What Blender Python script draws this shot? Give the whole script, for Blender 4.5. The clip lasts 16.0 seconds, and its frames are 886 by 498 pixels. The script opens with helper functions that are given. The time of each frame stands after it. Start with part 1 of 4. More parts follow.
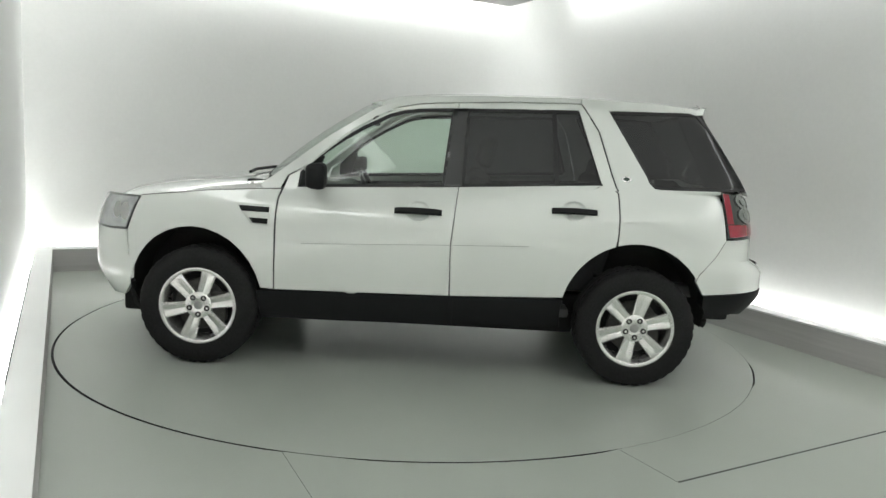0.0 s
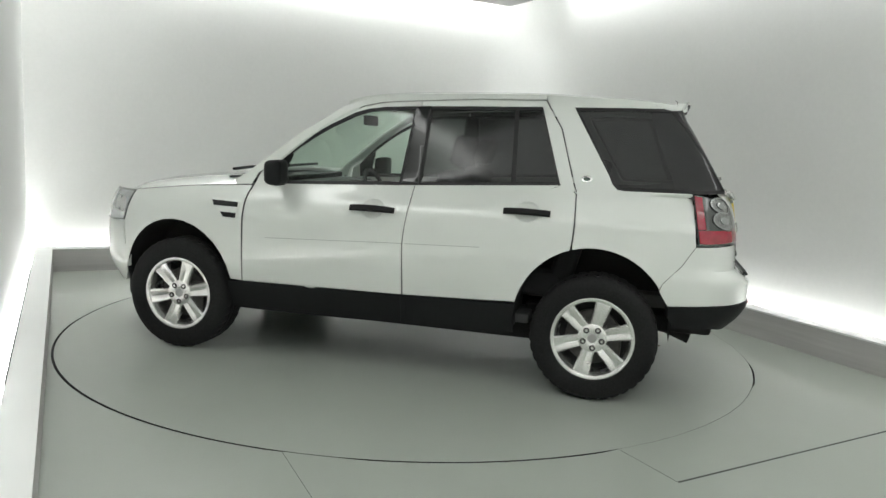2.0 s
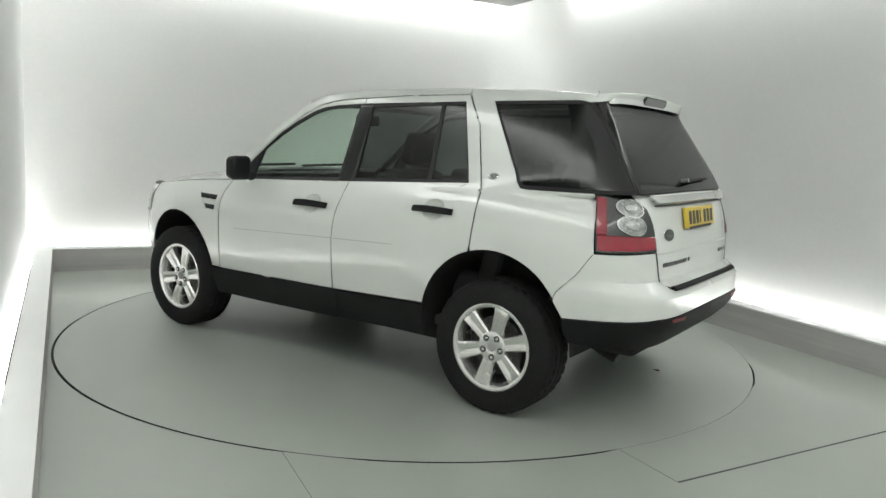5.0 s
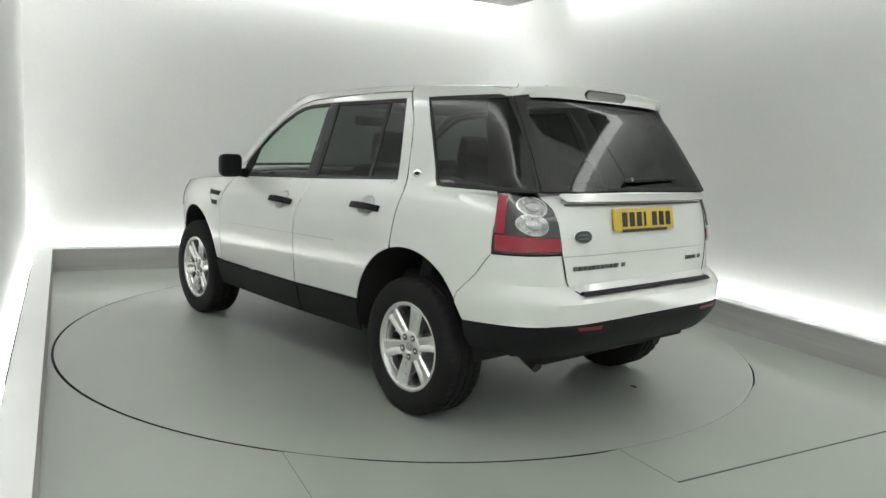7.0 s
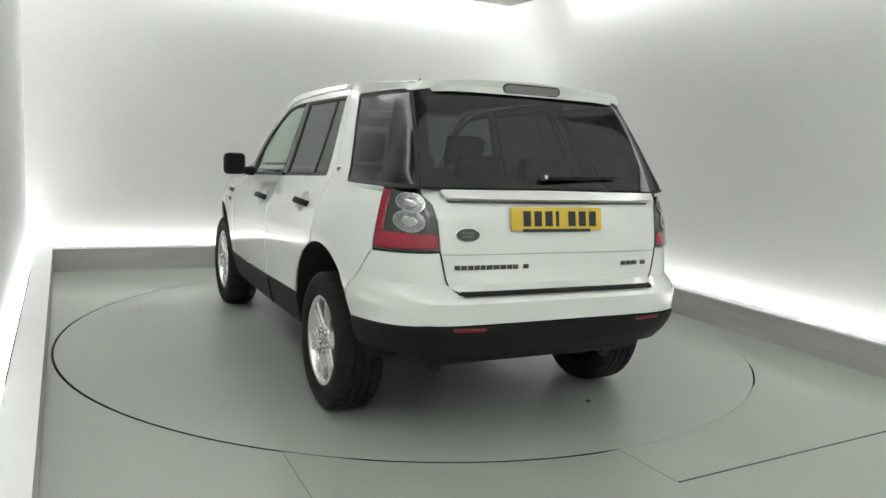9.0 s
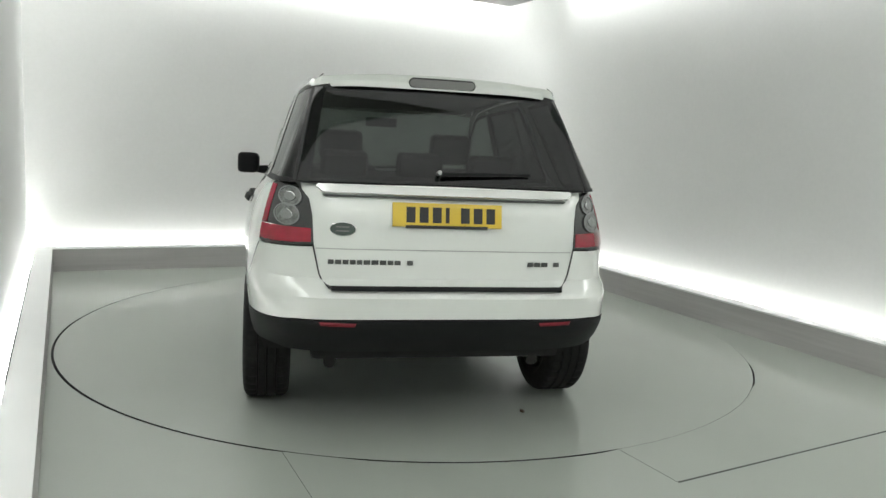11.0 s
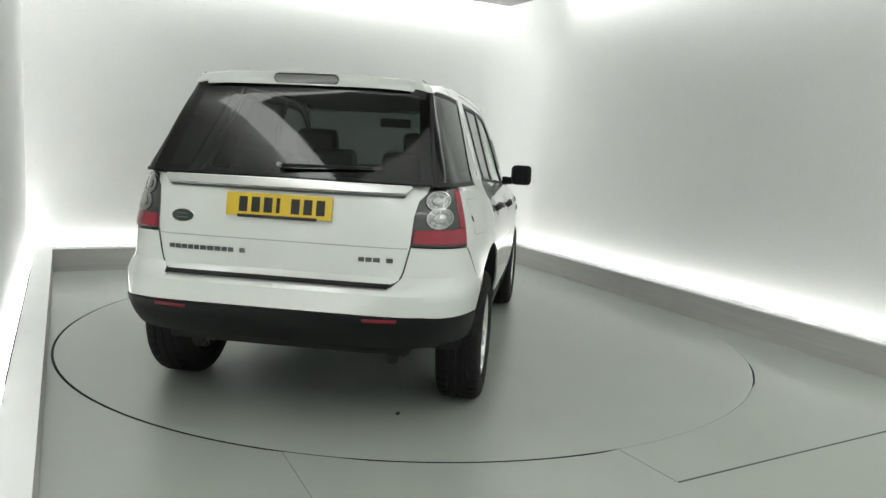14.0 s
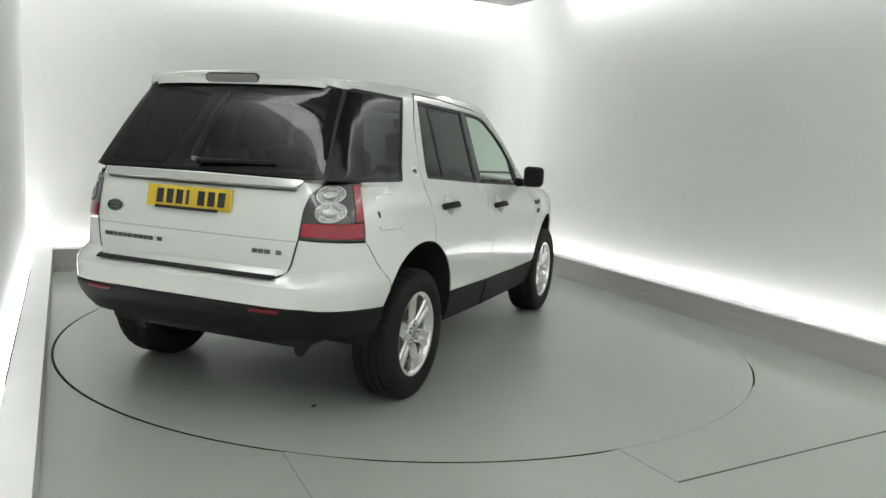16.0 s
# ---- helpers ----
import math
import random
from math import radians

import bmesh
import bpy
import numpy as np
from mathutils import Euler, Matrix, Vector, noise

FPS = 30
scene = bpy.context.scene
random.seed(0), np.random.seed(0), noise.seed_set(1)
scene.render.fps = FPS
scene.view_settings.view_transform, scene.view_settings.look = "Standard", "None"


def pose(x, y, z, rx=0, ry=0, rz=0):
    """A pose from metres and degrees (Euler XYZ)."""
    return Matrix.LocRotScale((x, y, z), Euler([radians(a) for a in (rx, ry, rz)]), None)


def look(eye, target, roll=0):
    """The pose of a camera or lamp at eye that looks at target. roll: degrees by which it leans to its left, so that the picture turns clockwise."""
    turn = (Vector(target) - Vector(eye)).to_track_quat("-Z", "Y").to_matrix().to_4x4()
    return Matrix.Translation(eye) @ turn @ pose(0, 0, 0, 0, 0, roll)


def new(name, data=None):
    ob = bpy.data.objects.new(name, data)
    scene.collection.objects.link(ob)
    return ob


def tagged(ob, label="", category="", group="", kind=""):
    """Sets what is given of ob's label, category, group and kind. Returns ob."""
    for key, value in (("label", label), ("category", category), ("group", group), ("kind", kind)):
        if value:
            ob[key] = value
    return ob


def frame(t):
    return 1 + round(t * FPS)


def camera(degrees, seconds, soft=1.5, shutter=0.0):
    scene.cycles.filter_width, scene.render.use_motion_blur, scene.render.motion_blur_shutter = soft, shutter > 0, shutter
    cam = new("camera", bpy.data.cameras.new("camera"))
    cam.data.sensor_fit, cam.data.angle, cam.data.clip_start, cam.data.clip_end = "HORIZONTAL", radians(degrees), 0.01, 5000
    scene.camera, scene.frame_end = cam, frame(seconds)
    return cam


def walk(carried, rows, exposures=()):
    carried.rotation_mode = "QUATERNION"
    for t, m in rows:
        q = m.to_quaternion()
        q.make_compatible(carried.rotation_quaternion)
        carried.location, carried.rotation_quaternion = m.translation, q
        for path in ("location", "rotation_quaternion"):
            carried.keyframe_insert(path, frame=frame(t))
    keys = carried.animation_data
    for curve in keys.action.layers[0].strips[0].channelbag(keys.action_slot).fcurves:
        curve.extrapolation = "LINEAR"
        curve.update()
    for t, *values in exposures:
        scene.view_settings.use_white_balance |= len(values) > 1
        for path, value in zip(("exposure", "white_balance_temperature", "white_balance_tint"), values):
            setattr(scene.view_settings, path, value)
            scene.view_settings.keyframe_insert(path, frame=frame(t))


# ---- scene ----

cam = camera(60.579, 16.0, soft=1.5)
EYE = look((0.0, -5.68365, 1.43158), (0.18658, -0.73710, 0.72667), 2.903)
walk(cam, [(0.0, EYE), (16.0, EYE)])

# ---- light: the room is closed, all light comes from its LED strips ----
world = bpy.data.worlds.new("world")
world.use_nodes = True
world.node_tree.nodes["Background"].inputs[0].default_value = (0.0, 0.0, 0.0, 1)
scene.world = world
LED_COLOUR = (0.978, 1.0, 0.972)
TROUGH_POWER = 25.5
COVE_POWER = 14.0
SIDE_COVE_POWER = 4.2
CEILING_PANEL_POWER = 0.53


# ---- materials ----
def material(name, colour, rough=0.5, metal=0.0, coat=0.0, grain=0.0, grain_scale=60.0, stain=0.0, stain_scale=1.5, bump=0.0, spec=0.5, stretch=(1, 1, 1)):
    """A surface with variation at two scales and fine relief."""
    m = bpy.data.materials.new(name)
    m.use_nodes = True
    nt = m.node_tree
    b = nt.nodes["Principled BSDF"]
    b.inputs["Roughness"].default_value = rough
    b.inputs["Metallic"].default_value = metal
    b.inputs["Coat Weight"].default_value = coat
    b.inputs["Coat IOR"].default_value = 1.6
    b.inputs["Coat Roughness"].default_value = 0.03
    b.inputs["Specular IOR Level"].default_value = spec
    b.inputs["Base Color"].default_value = (*colour, 1)
    if not (grain or stain or bump):
        return m
    tc = nt.nodes.new("ShaderNodeTexCoord")
    mp = nt.nodes.new("ShaderNodeMapping")
    mp.inputs["Scale"].default_value = stretch
    nt.links.new(tc.outputs["Object"], mp.inputs["Vector"])
    fine = nt.nodes.new("ShaderNodeTexNoise")
    fine.inputs["Scale"].default_value = grain_scale
    fine.inputs["Detail"].default_value = 5
    wide = nt.nodes.new("ShaderNodeTexNoise")
    wide.inputs["Scale"].default_value = stain_scale
    wide.inputs["Detail"].default_value = 4
    for n in (fine, wide):
        nt.links.new(mp.outputs["Vector"], n.inputs["Vector"])
    last = None
    for n, amount in ((fine, grain), (wide, stain)):
        if not amount:
            continue
        mr = nt.nodes.new("ShaderNodeMapRange")
        mr.inputs["From Min"].default_value, mr.inputs["From Max"].default_value = 0.3, 0.7
        mr.inputs["To Min"].default_value, mr.inputs["To Max"].default_value = 1 - amount, 1 + amount
        nt.links.new(n.outputs["Fac"], mr.inputs["Value"])
        if last is None:
            last = mr.outputs["Result"]
        else:
            mul = nt.nodes.new("ShaderNodeMath")
            mul.operation = "MULTIPLY"
            nt.links.new(last, mul.inputs[0])
            nt.links.new(mr.outputs["Result"], mul.inputs[1])
            last = mul.outputs[0]
    if last is not None:
        sc = nt.nodes.new("ShaderNodeVectorMath")
        sc.operation = "SCALE"
        sc.inputs[0].default_value = colour
        nt.links.new(last, sc.inputs["Scale"])
        nt.links.new(sc.outputs[0], b.inputs["Base Color"])
        if stain:
            rr = nt.nodes.new("ShaderNodeMapRange")
            rr.inputs["To Min"].default_value, rr.inputs["To Max"].default_value = rough * 0.75, min(1, rough * 1.25)
            nt.links.new(wide.outputs["Fac"], rr.inputs["Value"])
            nt.links.new(rr.outputs["Result"], b.inputs["Roughness"])
    if bump:
        bp = nt.nodes.new("ShaderNodeBump")
        bp.inputs["Strength"].default_value = bump
        bp.inputs["Distance"].default_value = 0.003
        nt.links.new(fine.outputs["Fac"], bp.inputs["Height"])
        nt.links.new(bp.outputs["Normal"], b.inputs["Normal"])
    return m


def glass(name, tint, gloss_rough=0.01, ior=1.5):
    """Thin tinted pane: clear body with a Fresnel gloss on it."""
    m = bpy.data.materials.new(name)
    m.use_nodes = True
    nt = m.node_tree
    nt.nodes.remove(nt.nodes["Principled BSDF"])
    out = nt.nodes["Material Output"]
    tr = nt.nodes.new("ShaderNodeBsdfTransparent")
    tr.inputs[0].default_value = (*tint, 1)
    gl = nt.nodes.new("ShaderNodeBsdfGlossy")
    gl.inputs["Roughness"].default_value = gloss_rough
    f0 = ((ior - 1) / (ior + 1)) ** 2
    lw = nt.nodes.new("ShaderNodeLayerWeight")
    lw.inputs["Blend"].default_value = 0.5
    p5 = nt.nodes.new("ShaderNodeMath")
    p5.operation = "POWER"
    p5.inputs[1].default_value = 5.0
    nt.links.new(lw.outputs["Facing"], p5.inputs[0])
    fr = nt.nodes.new("ShaderNodeMath")
    fr.operation = "MULTIPLY_ADD"
    fr.inputs[1].default_value, fr.inputs[2].default_value = 1 - f0, f0
    nt.links.new(p5.outputs[0], fr.inputs[0])
    mx = nt.nodes.new("ShaderNodeMixShader")
    nt.links.new(fr.outputs[0], mx.inputs[0])
    nt.links.new(tr.outputs[0], mx.inputs[1])
    nt.links.new(gl.outputs[0], mx.inputs[2])
    nt.links.new(mx.outputs[0], out.inputs[0])
    return m


def glow(name, colour, power):
    m = bpy.data.materials.new(name)
    m.use_nodes = True
    b = m.node_tree.nodes["Principled BSDF"]
    b.inputs["Base Color"].default_value = (0.8, 0.8, 0.8, 1)
    b.inputs["Emission Color"].default_value = (*colour, 1)
    b.inputs["Emission Strength"].default_value = power
    return m


PAINT = material("white_paint", (0.725, 0.752, 0.715), 0.24, coat=1.0, stain=0.012, stain_scale=2.5)
BLACK = material("black_plastic", (0.010, 0.0105, 0.011), 0.55, spec=0.2, grain=0.15, grain_scale=300, bump=0.15)
SEAL = material("black_rubber_seal", (0.012, 0.012, 0.013), 0.6)
GLOSS_BLACK = material("pillar_black", (0.010, 0.011, 0.011), 0.08, spec=0.6)
LINER = material("wheel_arch_liner", (0.012, 0.012, 0.012), 0.85, grain=0.3, grain_scale=80, bump=0.3)
TYRE = material("tyre_rubber", (0.014, 0.014, 0.014), 0.75, spec=0.2, grain=0.25, grain_scale=120, stain=0.2, stain_scale=6, bump=0.25)
ALLOY = material("silver_alloy", (0.80, 0.80, 0.78), 0.25, metal=0.85, coat=0.3, stain=0.06, stain_scale=8)
BRAKE = material("brake_steel", (0.06, 0.058, 0.055), 0.5, metal=0.8, grain=0.2, grain_scale=50)
CHROME = material("bright_chrome", (0.78, 0.78, 0.77), 0.12, metal=1.0)
STRIP = material("satin_silver_trim", (0.66, 0.67, 0.65), 0.25, metal=0.55, coat=0.5)
RED = material("red_lens", (0.30, 0.004, 0.022), 0.12, coat=0.8, stain=0.1, stain_scale=20)
LAMP_DARK = material("smoked_lamp_housing", (0.022, 0.023, 0.023), 0.2, coat=0.8)
LAMP_CLEAR = material("clear_lamp_reflector", (0.25, 0.255, 0.25), 0.22, metal=0.9, coat=0.8, grain=0.5, grain_scale=60, bump=0.5)
HEADLAMP = material("headlamp_lens", (0.62, 0.64, 0.64), 0.15, metal=0.35, coat=1.0, stain=0.2, stain_scale=9)
YELLOW = material("yellow_plate", (0.64, 0.45, 0.035), 0.35, coat=0.3, stain=0.04, stain_scale=10)
RED_DARK = material("dark_red_reflector", (0.17, 0.003, 0.012), 0.35, coat=0.0)
INK_AND_SHADE = material("black_ink_and_shade", (0.02, 0.02, 0.02), 0.45)
# grey for strips that stand for shade along creases in the white paint
CREASE_SHADE = material("crease_shade_grey", (0.36, 0.375, 0.36), 0.4)
BADGE_GREEN = material("dark_green_badge", (0.03, 0.05, 0.04), 0.25, coat=0.6)
BADGE_GREY = material("dark_grey_letters", (0.10, 0.105, 0.10), 0.35, metal=0.4)
FABRIC = material("dark_grey_upholstery", (0.035, 0.036, 0.038), 0.85, grain=0.2, grain_scale=200, bump=0.2)
TRIM = material("interior_trim", (0.09, 0.092, 0.092), 0.7, grain=0.1, grain_scale=150)
HEADLINER = material("pale_headliner", (0.42, 0.42, 0.40), 0.9, grain=0.06, grain_scale=200)
GLASS_FRONT = glass("green_tinted_glass", (0.78, 0.88, 0.81), 0.015, 1.6)
GLASS_REAR = glass("privacy_glass", (0.085, 0.092, 0.091), 0.12, 1.6)
GLASS_BACK = glass("privacy_rear_glass", (0.085, 0.093, 0.09), 0.05, 1.6)
FLOOR = material("grey_green_epoxy_floor", (0.366, 0.397, 0.356), 0.34, coat=0.12, grain=0.02, grain_scale=120, stain=0.06, stain_scale=0.9)
KERB = material("grey_painted_kerb", (0.50, 0.485, 0.48), 0.6, grain=0.05, grain_scale=6, stain=0.06, stain_scale=2, stretch=(0.3, 0.3, 9))
KERB_TOP = material("white_painted_ledge", (0.8, 0.81, 0.8), 0.5, stain=0.03)
WALL = material("white_plaster_wall", (0.79, 0.795, 0.785), 0.75, grain=0.012, grain_scale=30, stain=0.03, stain_scale=0.5)
CEILING = material("grey_ceiling_paint", (0.40, 0.405, 0.40), 0.8, grain=0.02, grain_scale=30, stain=0.04, stain_scale=0.6)
GAP = material("dark_floor_gap", (0.02, 0.021, 0.02), 0.9)
SEALANT = material("dark_floor_joint", (0.06, 0.064, 0.06), 0.7, grain=0.3, grain_scale=8)
DIRT = material("brown_dirt", (0.10, 0.07, 0.045), 0.9, grain=0.3, grain_scale=80)
LED_TROUGH = glow("led_strip_low", LED_COLOUR, TROUGH_POWER)
LED_COVE = glow("led_strip_high", LED_COLOUR, COVE_POWER)
LED_SIDE_COVE = glow("led_strip_side", LED_COLOUR, SIDE_COVE_POWER)
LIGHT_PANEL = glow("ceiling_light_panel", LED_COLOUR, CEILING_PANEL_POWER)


# ---- mesh helpers ----
def part(name, bm, mat, parent=None, label="", smooth=True, angle=35):
    me = bpy.data.meshes.new(name)
    bm.normal_update()
    bm.to_mesh(me)
    bm.free()
    me.materials.append(mat)
    if smooth:
        me.polygons.foreach_set("use_smooth", [True] * len(me.polygons))
        me.set_sharp_from_angle(angle=radians(angle))
    ob = new(name, me)
    if mat.name.endswith("glass"):
        ob.visible_shadow = False
    if parent is not None:
        ob.parent = parent
    return tagged(ob, label)


def box(bm, x0, x1, y0, y1, z0, z1, bevel=0.0, m=None, seg=2):
    (x0, x1), (y0, y1), (z0, z1) = sorted((x0, x1)), sorted((y0, y1)), sorted((z0, z1))
    r = bmesh.ops.create_cube(bm, size=1.0)
    vs = r["verts"]
    for v in vs:
        v.co = Vector(((x0 + x1) / 2 + v.co.x * (x1 - x0), (y0 + y1) / 2 + v.co.y * (y1 - y0), (z0 + z1) / 2 + v.co.z * (z1 - z0)))
    if m is not None:
        bmesh.ops.transform(bm, matrix=m, verts=vs)
    if bevel:
        es = list({e for v in vs for e in v.link_edges})
        bmesh.ops.bevel(bm, geom=es, offset=bevel, segments=seg, affect="EDGES", profile=0.6)
    return bm


def boxed(*a, **k):
    return box(bmesh.new(), *a, **k)


def lathe(bm, profile, axis_at, seg=48, closed=False):
    """Turn (radius, y) pairs round the y axis through axis_at."""
    rings = []
    for r, y in profile:
        rings.append([bm.verts.new((axis_at[0] + r * math.cos(2 * math.pi * k / seg), axis_at[1] + y, axis_at[2] + r * math.sin(2 * math.pi * k / seg))) for k in range(seg)])
    pairs = list(zip(rings, rings[1:])) + ([(rings[-1], rings[0])] if closed else [])
    for a, b in pairs:
        for k in range(seg):
            bm.faces.new((a[k], a[(k + 1) % seg], b[(k + 1) % seg], b[k]))
    bmesh.ops.recalc_face_normals(bm, faces=bm.faces[:])
    return bm


def tube(bm, points, radius, seg=10):
    """A round bar along points, with closed ends."""
    pts = [Vector(p) for p in points]
    rings = []
    for i, p in enumerate(pts):
        d = (pts[min(i + 1, len(pts) - 1)] - pts[max(i - 1, 0)]).normalized()
        a = d.cross(Vector((0, 0, 1)) if abs(d.z) < 0.9 else Vector((1, 0, 0))).normalized()
        b = d.cross(a)
        r = radius[i] if isinstance(radius, (list, tuple)) else radius
        rings.append([bm.verts.new(p + r * (math.cos(2 * math.pi * k / seg) * a + math.sin(2 * math.pi * k / seg) * b)) for k in range(seg)])
    for a, b in zip(rings, rings[1:]):
        for k in range(seg):
            bm.faces.new((a[k], a[(k + 1) % seg], b[(k + 1) % seg], b[k]))
    bm.faces.new(rings[0][::-1])
    bm.faces.new(rings[-1])
    bmesh.ops.recalc_face_normals(bm, faces=bm.faces[:])
    return bm


def thing(name, label, category, group="", kind=""):
    return tagged(new(name), label, category, group, kind)


# ---- the room: u runs along the rear wall, w from it towards the front ----
TURN = radians(24.5)
ROOM = Matrix.Rotation(TURN, 4, "Z") @ Matrix.Diagonal((1, -1, 1, 1))
KERB_H = 0.225
LEFT_A, LEFT_B = (-2.480, -2.905), (-2.470, 5.0)
RIGHT_U, REAR_W, FRONT_W = 2.56, -2.905, 6.1
LEDGE, TROUGH = 0.15, 0.07
CEIL = 3.06


def room_prism(name, corners, z0, z1, mat, label="", bevel=0.0, kind="structure", parent=None, smooth=False):
    """An upright prism over corners given in u, w."""
    bm = bmesh.new()
    low = [bm.verts.new(ROOM @ Vector((u, w, z0))) for u, w in corners]
    high = [bm.verts.new(ROOM @ Vector((u, w, z1))) for u, w in corners]
    n = len(corners)
    bm.faces.new(low)
    bm.faces.new(high)
    for i in range(n):
        bm.faces.new((low[i], low[(i + 1) % n], high[(i + 1) % n], high[i]))
    bmesh.ops.recalc_face_normals(bm, faces=bm.faces[:])
    if bevel:
        bmesh.ops.bevel(bm, geom=bm.edges[:], offset=bevel, segments=2, affect="EDGES")
    ob = part(name, bm, mat, parent, smooth=smooth or bevel > 0)
    return tagged(ob, label, kind=kind)


def left_u(w):
    k = (w - LEFT_A[1]) / (LEFT_B[1] - LEFT_A[1])
    return LEFT_A[0] + k * (LEFT_B[0] - LEFT_A[0])


RING_R = 2.443


def ring_gap(deg):
    """Width of the gap round the turntable: it is wider on one side than on the other."""
    tab = [(0, .0006), (140, .0008), (148, .004), (180, .006), (187, .010), (225, .012), (255, .010), (258, .003), (263, .004), (266, .010), (292, .010), (295, .0007), (312, .0009),
           (316, .0014), (331, .0018), (333, .008), (343, .008), (346, .0009), (360, .0006)]
    deg %= 360
    for (a, b), (c, d) in zip(tab, tab[1:]):
        if deg <= c:
            return 1.4 * (b + (d - b) * (deg - a) / (c - a))
    return 0.004


def dark_sides(ob):
    """Gives the upright faces of a floor sheet the gap's dark colour, for the shade inside it."""
    ob.data.materials.append(GAP)
    for f in ob.data.polygons:
        if abs(f.normal.z) < 0.5:
            f.material_index = 1
    return ob


def build_floor():
    bm = bmesh.new()
    n = 240
    inner, lip, outer = [], [], []
    for k in range(n):
        a = 2 * math.pi * k / n
        r = RING_R + ring_gap(math.degrees(a))
        inner.append(bm.verts.new((r * math.cos(a), r * math.sin(a), 0)))
        lip.append(bm.verts.new((r * math.cos(a), r * math.sin(a), -0.06)))
        outer.append(bm.verts.new((9 * math.cos(a), 9 * math.sin(a), 0)))
    for k in range(n):
        j = (k + 1) % n
        bm.faces.new((inner[k], outer[k], outer[j], inner[j]))
        bm.faces.new((lip[k], inner[k], inner[j], lip[j]))
    tagged(dark_sides(part("floor", bm, FLOOR, smooth=False)), "polished grey-green painted floor round a turntable", kind="structure")
    bm = bmesh.new()
    bmesh.ops.create_circle(bm, cap_ends=True, radius=2.8, segments=64, matrix=pose(0, 0, -0.065))
    tagged(part("floor_pit", bm, GAP, smooth=False), "dark pit under the turntable", kind="structure")
    # sealed joints between the floor sheets
    joints = (((-1.50, 1.945), (-1.50, 2.9)), ((0.015, 2.455), (0.03, 2.833)), ((0.03, 2.833), (RIGHT_U, 2.70)))
    for (u0, w0), (u1, w1) in joints:
        d = Vector((u1 - u0, w1 - w0)).normalized() * 0.0058
        if abs(u0 - u1) < 0.1:
            d *= 0.16
        room_prism("floor_joint", [(u0 - d.y, w0 + d.x), (u1 - d.y, w1 + d.x), (u1 + d.y, w1 - d.x), (u0 + d.y, w0 - d.x)], -0.002, 0.0008, SEALANT, "thin dark sealed joint in the floor")


def build_turntable():
    bm = bmesh.new()
    n = 200
    rim = [bm.verts.new((RING_R * math.cos(2 * math.pi * k / n), RING_R * math.sin(2 * math.pi * k / n), 0)) for k in range(n)]
    low = [bm.verts.new((v.co.x, v.co.y, -0.055)) for v in rim]
    bm.faces.new(rim)
    for k in range(n):
        j = (k + 1) % n
        bm.faces.new((rim[j], rim[k], low[k], low[j]))
    ob = dark_sides(part("turntable", bm, FLOOR, smooth=False))
    tagged(ob, "round grey-green painted turntable set flush in the floor", "turntable")
    bm = bmesh.new()
    bmesh.ops.create_icosphere(bm, subdivisions=2, radius=1, matrix=Matrix.LocRotScale((-1.832, -.285, 0.003), None, (.022, .012, .004)))
    for v in bm.verts:
        v.co += 0.003 * noise.noise_vector(v.co * 60)
        v.co.z = max(v.co.z, 0.0)
    part("dirt_crumb", bm, DIRT, ob, "small brown crumb of dirt")
    return ob


